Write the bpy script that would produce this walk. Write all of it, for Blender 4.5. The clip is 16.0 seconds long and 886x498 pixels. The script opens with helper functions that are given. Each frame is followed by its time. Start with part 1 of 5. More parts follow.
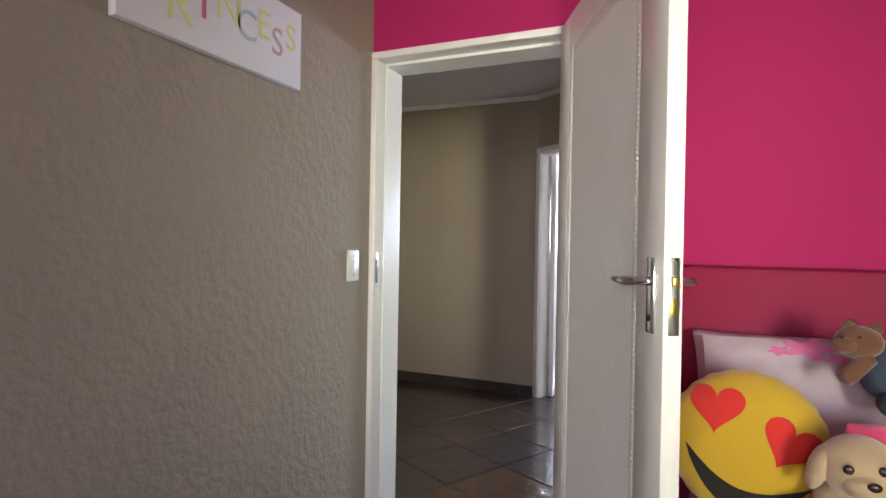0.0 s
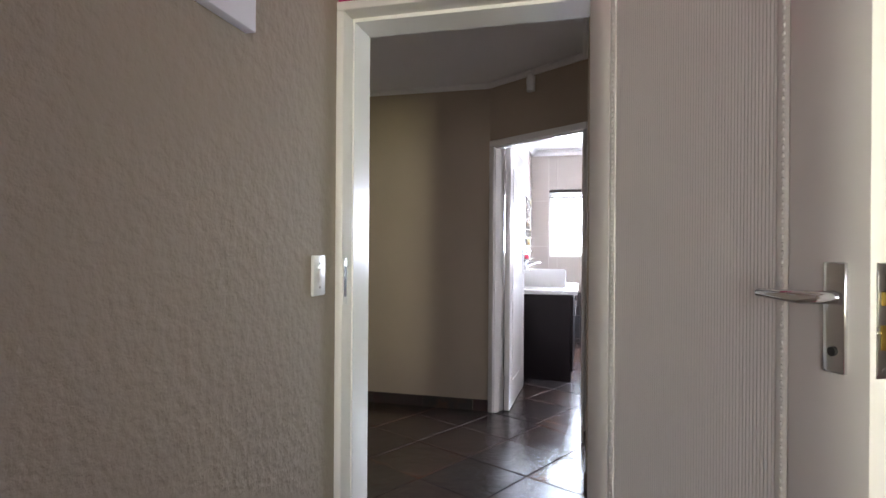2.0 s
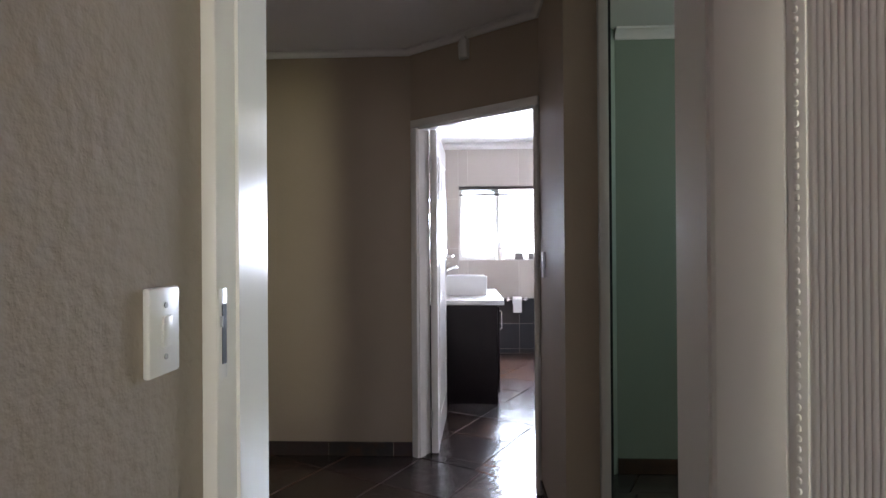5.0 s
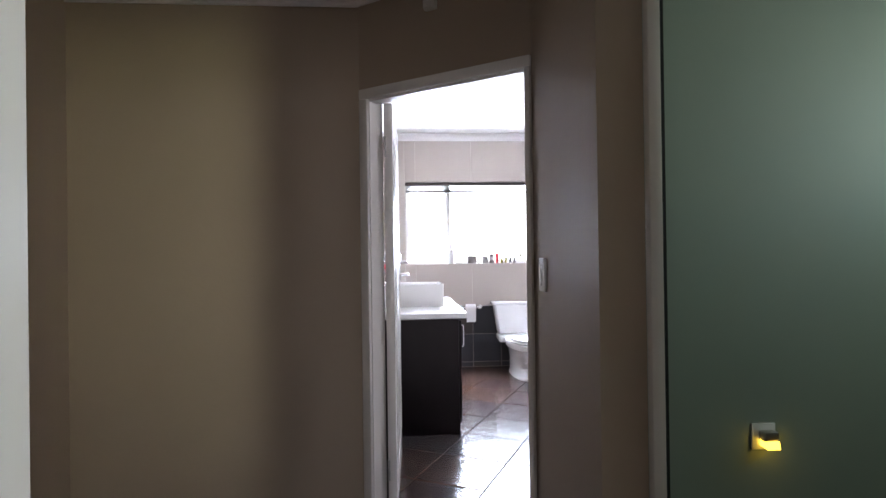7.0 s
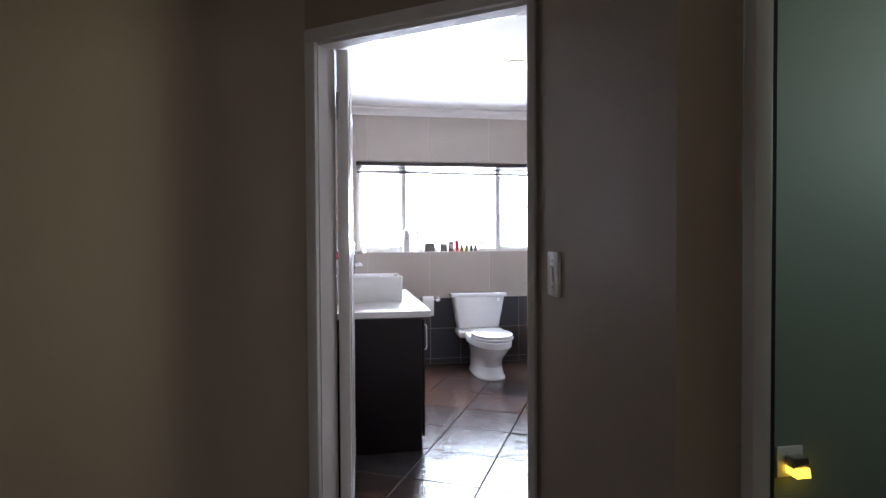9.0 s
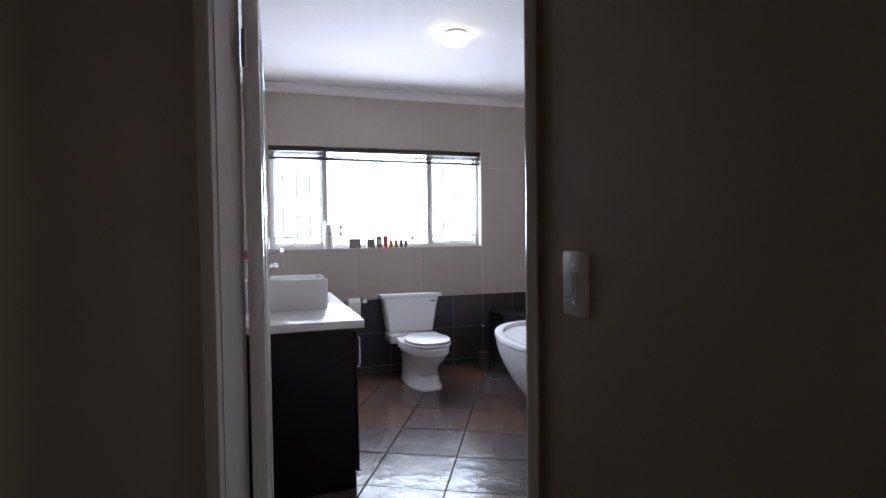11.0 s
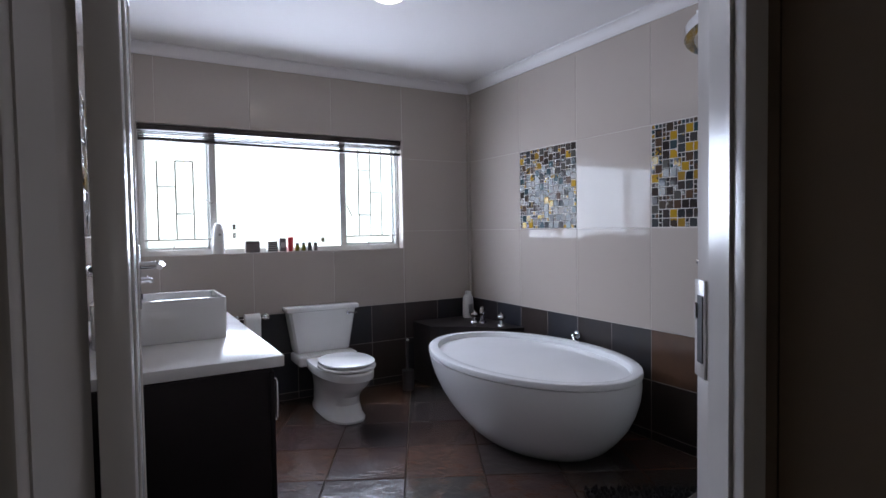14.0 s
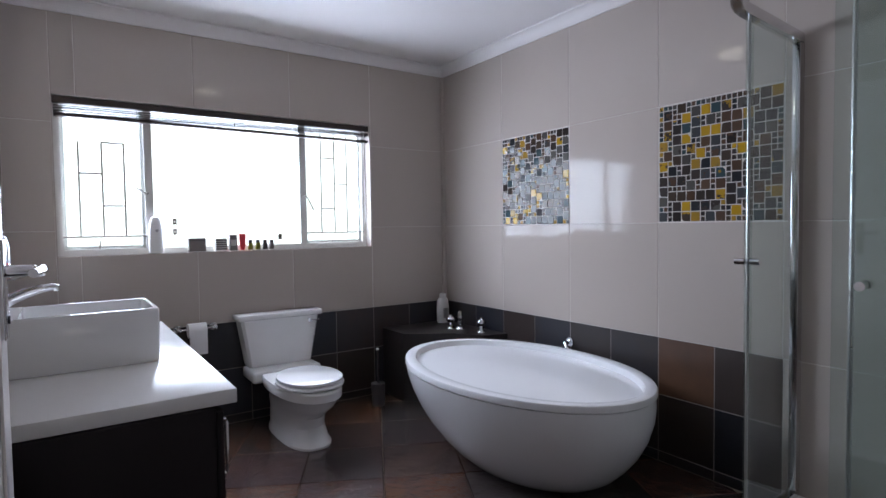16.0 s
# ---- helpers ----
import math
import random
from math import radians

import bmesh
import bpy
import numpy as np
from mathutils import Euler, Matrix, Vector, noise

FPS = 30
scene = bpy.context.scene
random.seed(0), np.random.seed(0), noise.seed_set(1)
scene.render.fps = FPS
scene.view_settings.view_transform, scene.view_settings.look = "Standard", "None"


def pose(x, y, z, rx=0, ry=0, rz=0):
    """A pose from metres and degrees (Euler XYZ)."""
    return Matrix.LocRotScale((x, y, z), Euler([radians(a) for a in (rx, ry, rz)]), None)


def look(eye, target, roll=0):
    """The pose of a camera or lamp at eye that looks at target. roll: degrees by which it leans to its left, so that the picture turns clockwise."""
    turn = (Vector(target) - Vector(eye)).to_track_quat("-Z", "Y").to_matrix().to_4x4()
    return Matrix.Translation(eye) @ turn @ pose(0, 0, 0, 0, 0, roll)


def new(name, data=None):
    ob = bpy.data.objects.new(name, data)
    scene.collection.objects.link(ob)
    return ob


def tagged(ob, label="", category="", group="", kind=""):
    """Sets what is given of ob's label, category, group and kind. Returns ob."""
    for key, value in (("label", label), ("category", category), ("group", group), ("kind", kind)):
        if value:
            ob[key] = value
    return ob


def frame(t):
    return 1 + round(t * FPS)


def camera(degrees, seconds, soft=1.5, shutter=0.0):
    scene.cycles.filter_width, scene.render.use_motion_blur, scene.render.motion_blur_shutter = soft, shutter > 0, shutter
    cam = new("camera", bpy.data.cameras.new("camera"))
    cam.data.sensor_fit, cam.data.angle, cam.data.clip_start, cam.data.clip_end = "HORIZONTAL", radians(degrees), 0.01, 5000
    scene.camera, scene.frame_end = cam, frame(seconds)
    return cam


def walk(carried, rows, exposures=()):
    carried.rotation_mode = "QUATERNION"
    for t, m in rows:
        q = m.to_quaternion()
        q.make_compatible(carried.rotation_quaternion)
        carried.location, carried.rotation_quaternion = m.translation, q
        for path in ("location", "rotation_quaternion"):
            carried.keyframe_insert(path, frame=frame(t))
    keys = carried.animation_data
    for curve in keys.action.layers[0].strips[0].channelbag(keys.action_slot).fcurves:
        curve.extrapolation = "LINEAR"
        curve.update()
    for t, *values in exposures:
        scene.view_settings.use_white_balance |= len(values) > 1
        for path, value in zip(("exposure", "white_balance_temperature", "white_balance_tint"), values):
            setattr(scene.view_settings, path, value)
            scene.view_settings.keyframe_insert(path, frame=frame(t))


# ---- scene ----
cam = camera(77.4, 16.0)
PATH = [
    (0, (0.043, 0.107, 1.228), (-0.753, 1.942, 1.217), 1.0),
    (0.5, (-0.06, 0.157, 1.218), (-0.79, 2.019, 1.21), 0.8),
    (1, (-0.159, 0.238, 1.214), (-0.81, 2.128, 1.21), 0.7),
    (1.5, (-0.274, 0.347, 1.226), (-0.843, 2.264, 1.222), 0.5),
    (2, (-0.379, 0.446, 1.227), (-0.872, 2.384, 1.227), 0.4),
    (2.5, (-0.485, 0.558, 1.238), (-0.897, 2.515, 1.242), 0.2),
    (3, (-0.546, 0.638, 1.242), (-0.871, 2.611, 1.244), 0.0),
    (3.5, (-0.597, 0.768, 1.24), (-0.847, 2.752, 1.245), -0.0),
    (4, (-0.652, 0.925, 1.252), (-0.842, 2.916, 1.256), -0.3),
    (4.5, (-0.696, 1.077, 1.239), (-0.835, 3.072, 1.246), -0.3),
    (5, (-0.733, 1.226, 1.254), (-0.82, 3.224, 1.259), -0.4),
    (5.2, (-0.749, 1.287, 1.243), (-0.833, 3.286, 1.259), -1.2),
    (7.3, (-0.887, 1.995, 1.29), (-0.723, 3.988, 1.295), -0.6),
    (7.5, (-0.886, 2.028, 1.301), (-0.728, 4.022, 1.291), -0.3),
    (8, (-0.913, 2.162, 1.292), (-0.691, 4.149, 1.283), -0.2),
    (8.5, (-0.924, 2.31, 1.291), (-0.642, 4.29, 1.265), -0.3),
    (8.7, (-0.925, 2.381, 1.288), (-0.62, 4.358, 1.251), -0.3),
    (11, (-0.929, 3.023, 1.285), (-0.296, 4.918, 1.218), -0.7),
    (11.5, (-0.934, 3.168, 1.288), (-0.229, 5.038, 1.22), -0.7),
    (12, (-0.937, 3.288, 1.287), (-0.162, 5.131, 1.218), -0.8),
    (12.5, (-0.951, 3.428, 1.299), (-0.111, 5.242, 1.231), -0.7),
    (13, (-0.96, 3.544, 1.296), (-0.056, 5.327, 1.224), -0.9),
    (13.5, (-0.947, 3.646, 1.284), (0.011, 5.4, 1.213), -1.0),
    (14, (-0.919, 3.754, 1.292), (0.077, 5.487, 1.217), -0.9),
    (14.5, (-0.906, 3.877, 1.288), (0.132, 5.585, 1.213), -0.9),
    (15, (-0.877, 3.982, 1.285), (0.187, 5.673, 1.208), -0.9),
    (15.5, (-0.842, 4.112, 1.285), (0.254, 5.783, 1.204), -0.8),
    (16, (-0.81, 4.224, 1.271), (0.324, 5.869, 1.19), -0.8),
]
walk(cam, [(t, look(eye, target, roll)) for t, eye, target, roll in PATH],
     [(0, 2.25), (1.5, 2.0), (2.5, 1.9), (4, 1.75), (5.2, 1.48), (7.3, 1.62), (8.7, 1.05), (10.8, 0.15), (12.5, -0.4), (14.2, -0.48), (16, -0.27)])

# ---------------------------------------------------------------- light
world = bpy.data.worlds.new("sky")
scene.world = world
world.use_nodes = True
wn, wl = world.node_tree.nodes, world.node_tree.links
sky = wn.new("ShaderNodeTexSky")
sky.sky_type, sky.sun_disc = "NISHITA", False
sky.sun_elevation, sky.sun_rotation = radians(58), radians(200)
wl.new(sky.outputs[0], wn["Background"].inputs[0])
wn["Background"].inputs[1].default_value = 0.10
sun = new("sun", bpy.data.lights.new("sun", "SUN"))
sun.data.energy, sun.data.angle, sun.data.color = 3.0, radians(0.5), (1, 0.95, 0.88)
sun.matrix_world = look((0, 0, 0), (math.sin(radians(20)) * math.cos(radians(58)), math.cos(radians(20)) * math.cos(radians(58)), -math.sin(radians(58))))


def window_light(name, eye, target, w, h, watts, col, spread=180):
    """Daylight that stands in a window's opening, seen or added."""
    ob = new(name, bpy.data.lights.new(name, "AREA"))
    ob.data.shape, ob.data.size, ob.data.size_y, ob.data.energy, ob.data.color = "RECTANGLE", w, h, watts, col
    ob.matrix_world = look(eye, target)
    ob.data.spread = radians(spread)
    return ob


window_light("bath_window_light", (0.144, 8.19, 1.585), (0.144, 7.0, 1.35), 1.95, 0.87, 118, (0.70, 0.77, 1.0))
window_light("bedroom_sky_light", (1.95, -2.76, 1.75), (-1.4, 4.6, 1.1), 0.5, 0.66, 0.95, (0.96, 0.95, 1.0), 34)
window_light("bedroom_garden_light", (1.95, -2.76, 1.05), (-1.4, 4.6, 1.7), 0.5, 0.66, 1.35, (0.96, 1.0, 0.66), 34)
# Fill from a second, unseen window, added to brighten door leaf and west wall.
window_light("bedroom_west_fill_light", (-0.2, -2.76, 1.4), (-0.2, 0, 1.4), 1.5, 1.3, 6.6, (0.98, 0.92, 0.98))
# Fill from an added, unseen high window; brightens the top of the green wall.
window_light("passage_fill_light", (2.35, 3.35, 1.95), (0.4, 3.75, 1.95), 1.65, 0.85, 3.6, (0.78, 1.0, 0.97))
# ---------------------------------------------------------------- helpers
def obj_mesh(name, bm, material):
    me = bpy.data.meshes.new(name)
    bmesh.ops.recalc_face_normals(bm, faces=bm.faces)
    bm.to_mesh(me)
    bm.free()
    me.materials.append(material)
    return new(name, me)


def smooth(ob, angle=35):
    me = ob.data
    me.shade_smooth()
    me.set_sharp_from_angle(angle=radians(angle))
    return ob


def thing(name, x, y, z, label, category, group=""):
    ob = new(name)
    ob.location = (x, y, z)
    return tagged(ob, label, category, group)


def world_of(ob):
    m = Matrix.LocRotScale(ob.location, ob.rotation_euler, ob.scale)
    return m if ob.parent is None else world_of(ob.parent) @ ob.matrix_parent_inverse @ m


def part(name, bm, material, parent, label="", soft=True):
    ob = obj_mesh(name, bm, material)
    ob.parent = parent
    ob.matrix_parent_inverse = world_of(parent).inverted()
    if soft:
        smooth(ob)
    if label:
        tagged(ob, label)
    return ob


def single(name, bm, material, label, category, group="", soft=True):
    ob = obj_mesh(name, bm, material)
    if soft:
        smooth(ob)
    return tagged(ob, label, category, group)


def structure(name, bm, material, label=""):
    return tagged(obj_mesh(name, bm, material), label, "", "", "structure")


def box(bm, x0, x1, y0, y1, z0, z1, bevel=0.0, m=None, seg=2):
    r = bmesh.ops.create_cube(bm, size=1.0)
    vs = r["verts"]
    for v in vs:
        v.co = Vector((x0 + (v.co.x + .5) * (x1 - x0), y0 + (v.co.y + .5) * (y1 - y0), z0 + (v.co.z + .5) * (z1 - z0)))
    if m is not None:
        bmesh.ops.transform(bm, matrix=m, verts=vs)
    if bevel:
        edges = list({e for v in vs for e in v.link_edges})
        bmesh.ops.bevel(bm, geom=edges, offset=bevel, segments=seg, profile=0.5, affect="EDGES")
    return bm


def boxes(*rows, bevel=0.0, m=None):
    bm = bmesh.new()
    for r in rows:
        box(bm, *r, bevel=bevel, m=m)
    return bm


def rod(bm, a, b, r0, r1=None, seg=12):
    a, b = Vector(a), Vector(b)
    r1 = r0 if r1 is None else r1
    q = (b - a).to_track_quat("Z", "Y").to_matrix().to_4x4()
    bmesh.ops.create_cone(bm, cap_ends=True, segments=seg, radius1=r0, radius2=r1, depth=(b - a).length,
                          matrix=Matrix.Translation((a + b) / 2) @ q)
    return bm


def tube(bm, pts, r, seg=10):
    """A round tube along a line of points, with radius r or one radius a point."""
    pts = [Vector(p) for p in pts]
    rs = r if isinstance(r, (list, tuple)) else [r] * len(pts)
    rings = []
    side = None
    for i, p in enumerate(pts):
        d = (pts[min(i + 1, len(pts) - 1)] - pts[max(i - 1, 0)]).normalized()
        if side is None:
            side = d.orthogonal().normalized()
        side = (side - d * side.dot(d)).normalized()
        up = d.cross(side)
        rings.append([bm.verts.new(p + (side * math.cos(2 * math.pi * k / seg) + up * math.sin(2 * math.pi * k / seg)) * rs[i]) for k in range(seg)])
    for a, b in zip(rings, rings[1:]):
        for k in range(seg):
            bm.faces.new((a[k], a[(k + 1) % seg], b[(k + 1) % seg], b[k]))
    bm.faces.new(rings[0][::-1])
    bm.faces.new(rings[-1])
    return bm


def loft(bm, rings, cap0=True, cap1=True):
    """Rings: lists of points of equal number, joined in order."""
    vs = [[bm.verts.new(p) for p in ring] for ring in rings]
    n = len(vs[0])
    for a, b in zip(vs, vs[1:]):
        for k in range(n):
            bm.faces.new((a[k], a[(k + 1) % n], b[(k + 1) % n], b[k]))
    if cap0:
        bm.faces.new(vs[0][::-1])
    if cap1:
        bm.faces.new(vs[-1])
    return bm


def oval(cx, cy, z, a, b, n=48, e=2.0, back=1.0):
    """A ring: superellipse of exponent e; back scales its half towards +y."""
    pts = []
    for k in range(n):
        t = 2 * math.pi * k / n
        c, s = math.cos(t), math.sin(t)
        x = math.copysign(abs(c) ** (2 / e), c) * a
        y = math.copysign(abs(s) ** (2 / e), s) * b
        pts.append((cx + x, cy + (y * back if y > 0 else y), z))
    return pts


def prism(bm, poly, z0, z1):
    return loft(bm, [[(x, y, z0) for x, y in poly], [(x, y, z1) for x, y in poly]])


# ---------------------------------------------------------------- materials
def mat(name, col, rough=0.5, metal=0.0, var=0.10, scale=4.0, bump=0.05, bscale=90.0, rvar=0.08, dist=0.002, coat=0.0, fine=0.0, sheen=0.0):
    """A plain surface: blotches at the scale given, fine grain in relief, uneven gloss."""
    m = bpy.data.materials.new(name)
    m.use_nodes = True
    n, l = m.node_tree.nodes, m.node_tree.links
    p = n["Principled BSDF"]
    co = n.new("ShaderNodeTexCoord").outputs["Object"]
    big = n.new("ShaderNodeTexNoise")
    big.inputs["Scale"].default_value, big.inputs["Detail"].default_value, big.inputs["Roughness"].default_value = scale, 5, 0.6
    l.new(co, big.inputs["Vector"])
    mix = n.new("ShaderNodeMix")
    mix.data_type = "RGBA"
    lo = [max(0, c * (1 - var)) for c in col]
    hi = [min(1, c * (1 + var)) for c in col]
    mix.inputs[6].default_value, mix.inputs[7].default_value = (*lo, 1), (*hi, 1)
    l.new(big.outputs["Fac"], mix.inputs[0])
    small = n.new("ShaderNodeTexNoise")
    small.inputs["Scale"].default_value, small.inputs["Detail"].default_value = bscale, 4
    l.new(co, small.inputs["Vector"])
    colour = mix.outputs[2]
    if fine:
        grain = n.new("ShaderNodeMix")
        grain.data_type, grain.blend_type = "RGBA", "MULTIPLY"
        ramp = n.new("ShaderNodeMapRange")
        ramp.inputs[1].default_value, ramp.inputs[2].default_value = 0.3, 0.7
        ramp.inputs[3].default_value, ramp.inputs[4].default_value = 1 - fine, 1
        l.new(small.outputs["Fac"], ramp.inputs[0])
        grain.inputs[0].default_value = 1
        l.new(colour, grain.inputs[6])
        l.new(ramp.outputs[0], grain.inputs[7])
        colour = grain.outputs[2]
    l.new(colour, p.inputs["Base Color"])
    rr = n.new("ShaderNodeMapRange")
    rr.inputs[3].default_value, rr.inputs[4].default_value = max(0.02, rough - rvar), min(1, rough + rvar)
    l.new(big.outputs["Fac"], rr.inputs[0])
    l.new(rr.outputs[0], p.inputs["Roughness"])
    p.inputs["Metallic"].default_value = metal
    p.inputs["Coat Weight"].default_value = coat
    p.inputs["Sheen Weight"].default_value = sheen
    if bump:
        b = n.new("ShaderNodeBump")
        b.inputs["Strength"].default_value, b.inputs["Distance"].default_value = bump, dist
        l.new(small.outputs["Fac"], b.inputs["Height"])
        l.new(b.outputs["Normal"], p.inputs["Normal"])
    return m


def pieces_mat(name, cols, rough, bump, dist, nscale=9.0, patch=0.5, constant=False, rvar=0.1, spec=0.5):
    """For tiles: each piece takes its own tone, broken by patches of the others."""
    m = bpy.data.materials.new(name)
    m.use_nodes = True
    n, l = m.node_tree.nodes, m.node_tree.links
    p = n["Principled BSDF"]
    info = n.new("ShaderNodeObjectInfo")
    geo = n.new("ShaderNodeNewGeometry")
    noise_ = n.new("ShaderNodeTexNoise")
    noise_.noise_dimensions = "4D"
    noise_.inputs["Scale"].default_value, noise_.inputs["Detail"].default_value, noise_.inputs["Roughness"].default_value = nscale, 6, 0.62
    l.new(geo.outputs["Position"], noise_.inputs["Vector"])
    w = n.new("ShaderNodeMath")
    w.operation = "MULTIPLY"
    w.inputs[1].default_value = 37.0
    l.new(info.outputs["Random"], w.inputs[0])
    l.new(w.outputs[0], noise_.inputs["W"])
    add = n.new("ShaderNodeMath")
    add.operation = "MULTIPLY_ADD"
    l.new(noise_.outputs["Fac"], add.inputs[0])
    add.inputs[1].default_value = patch
    sub = n.new("ShaderNodeMath")
    sub.operation = "SUBTRACT"
    l.new(info.outputs["Random"], sub.inputs[0])
    sub.inputs[1].default_value = patch / 2
    l.new(sub.outputs[0], add.inputs[2])
    ramp = n.new("ShaderNodeValToRGB")
    ramp.color_ramp.interpolation = "CONSTANT" if constant else "LINEAR"
    el = ramp.color_ramp.elements
    while len(el) < len(cols):
        el.new(0.5)
    for i, c in enumerate(cols):
        el[i].position = i / len(cols) if constant else i / (len(cols) - 1)
        el[i].color = (*c, 1)
    l.new(add.outputs[0], ramp.inputs[0])
    l.new(ramp.outputs[0], p.inputs["Base Color"])
    p.inputs["Specular IOR Level"].default_value = spec
    rr = n.new("ShaderNodeMapRange")
    rr.inputs[3].default_value, rr.inputs[4].default_value = max(0.03, rough - rvar), rough + rvar
    l.new(noise_.outputs["Fac"], rr.inputs[0])
    l.new(rr.outputs[0], p.inputs["Roughness"])
    if bump:
        b = n.new("ShaderNodeBump")
        b.inputs["Strength"].default_value, b.inputs["Distance"].default_value = bump, dist
        l.new(noise_.outputs["Fac"], b.inputs["Height"])
        l.new(b.outputs["Normal"], p.inputs["Normal"])
    return m


def glass_mat(name, tint=(0.95, 0.98, 0.97), rough=0.0, thin=0.12):
    """A thin pane: lets light straight through, with a mirror's share at its face."""
    m = bpy.data.materials.new(name)
    m.use_nodes = True
    n, l = m.node_tree.nodes, m.node_tree.links
    n.remove(n["Principled BSDF"])
    tr = n.new("ShaderNodeBsdfTransparent")
    tr.inputs[0].default_value = (*tint, 1)
    gl = n.new("ShaderNodeBsdfGlossy")
    gl.inputs["Roughness"].default_value = rough
    lw = n.new("ShaderNodeLayerWeight")
    pw = n.new("ShaderNodeMath")
    pw.operation = "POWER"
    pw.inputs[1].default_value = 4.0
    l.new(lw.outputs["Facing"], pw.inputs[0])
    fr = n.new("ShaderNodeMath")
    fr.operation = "MULTIPLY_ADD"
    fr.inputs[1].default_value, fr.inputs[2].default_value = 0.8, 0.045
    l.new(pw.outputs[0], fr.inputs[0])
    mx = n.new("ShaderNodeMixShader")
    l.new(fr.outputs[0], mx.inputs[0])
    l.new(tr.outputs[0], mx.inputs[1])
    l.new(gl.outputs[0], mx.inputs[2])
    l.new(mx.outputs[0], n["Material Output"].inputs[0])
    return m


def glow_mat(name, col, strength):
    m = bpy.data.materials.new(name)
    m.use_nodes = True
    p = m.node_tree.nodes["Principled BSDF"]
    p.inputs["Base Color"].default_value = (*col, 1)
    p.inputs["Emission Color"].default_value = (*col, 1)
    p.inputs["Emission Strength"].default_value = strength
    return m


TAUPE = mat("taupe_plaster", (0.352, 0.298, 0.247), 0.85, var=0.09, scale=2.5, bump=1.0, bscale=32, dist=0.009)
TAUPE.node_tree.nodes["Principled BSDF"].inputs["Specular IOR Level"].default_value = 0.25
HALL = mat("hall_paint", (0.40, 0.320, 0.246), 0.55, var=0.08, scale=1.8, bump=0.22, bscale=60, dist=0.003)
PINK = mat("pink_paint", (0.42, 0.016, 0.115), 0.75, var=0.05, scale=2.0, bump=0.2, bscale=60, dist=0.003)
PINK.node_tree.nodes["Principled BSDF"].inputs["Specular IOR Level"].default_value = 0.25
GREEN = mat("green_paint", (0.262, 0.315, 0.262), 0.5, var=0.06, scale=1.5, bump=0.15, bscale=60, dist=0.003)
CEIL = mat("ceiling_white", (0.78, 0.76, 0.75), 0.7, var=0.03, scale=1.2, bump=0.12, bscale=80)
GLOSSW = mat("white_gloss_enamel", (0.82, 0.785, 0.75), 0.22, var=0.03, scale=5, bump=0.06, bscale=45, rvar=0.03)
WHITE = mat("white_plastic", (0.80, 0.79, 0.77), 0.38, var=0.03, scale=10, bump=0.03)
CERAMIC = mat("white_glazed_ceramic", (0.82, 0.82, 0.81), 0.08, var=0.02, scale=4, bump=0.0, rvar=0.03, coat=0.4)
ACRYL = mat("white_acrylic", (0.80, 0.81, 0.82), 0.16, var=0.03, scale=3, bump=0.0, rvar=0.05)
CHROME = mat("chrome", (0.72, 0.72, 0.73), 0.12, 1.0, var=0.05, scale=20, bump=0.0, rvar=0.06)
STEEL = mat("brushed_steel", (0.45, 0.44, 0.43), 0.3, 1.0, var=0.12, scale=30, bump=0.05, bscale=300)
BRASS = mat("brass", (0.62, 0.45, 0.12), 0.3, 1.0, var=0.1, scale=30, bump=0.0)
GROUT = mat("dark_grout", (0.17, 0.15, 0.13), 0.85, var=0.2, scale=8, bump=0.3, bscale=200)
WGROUT = mat("pale_grout", (0.60, 0.565, 0.525), 0.8, var=0.06, scale=8, bump=0.1, bscale=200)
SGROUT = mat("slate_grout", (0.26, 0.24, 0.22), 0.85, var=0.2, scale=8, bump=0.3, bscale=200)
SLATE = pieces_mat("slate", [(0.040, 0.031, 0.031), (0.077, 0.044, 0.031), (0.045, 0.045, 0.047), (0.100, 0.048, 0.027), (0.060, 0.038, 0.038), (0.049, 0.045, 0.040), (0.120, 0.057, 0.031)], 0.20, 1.0, 0.009, 6.0, 0.55, rvar=0.06, spec=0.75)
SLATEW = pieces_mat("wall_slate", [(0.016, 0.016, 0.019), (0.021, 0.024, 0.033), (0.030, 0.023, 0.020), (0.024, 0.026, 0.034), (0.036, 0.026, 0.023), (0.040, 0.029, 0.024)], 0.37, 0.5, 0.005, 9.0, 0.34, rvar=0.07)
RUSTY = pieces_mat("rusty_slate", [(0.070, 0.038, 0.024), (0.105, 0.052, 0.028), (0.050, 0.034, 0.029), (0.085, 0.043, 0.026)], 0.35, 0.4, 0.004, 7.0, 0.9, rvar=0.05)
BROWNISH = pieces_mat("brown_slate", [(0.045, 0.030, 0.026), (0.075, 0.040, 0.028), (0.04, 0.032, 0.032)], 0.34, 0.4, 0.004, 7.0, 0.9, rvar=0.05)
WTILE = pieces_mat("wall_tile", [(0.44, 0.39, 0.345), (0.475, 0.422, 0.375), (0.455, 0.405, 0.36)], 0.06, 0.03, 0.0015, 2.0, 0.19, rvar=0.03, spec=0.22)
MOSAIC = pieces_mat("mosaic_glass", [(0.035, 0.028, 0.025), (0.085, 0.08, 0.072), (0.055, 0.04, 0.03), (0.42, 0.25, 0.02), (0.05, 0.055, 0.058), (0.075, 0.045, 0.03), (0.02, 0.022, 0.026), (0.04, 0.032, 0.03), (0.30, 0.18, 0.03), (0.035, 0.062, 0.07), (0.065, 0.06, 0.055), (0.03, 0.025, 0.024), (0.09, 0.055, 0.035)], 0.06, 0.06, 0.003, 30.0, 0.11, constant=True, rvar=0.03, spec=0.2)
ESPRESSO = mat("espresso_wood", (0.011, 0.007, 0.008), 0.42, var=0.25, scale=12, bump=0.08, bscale=140)
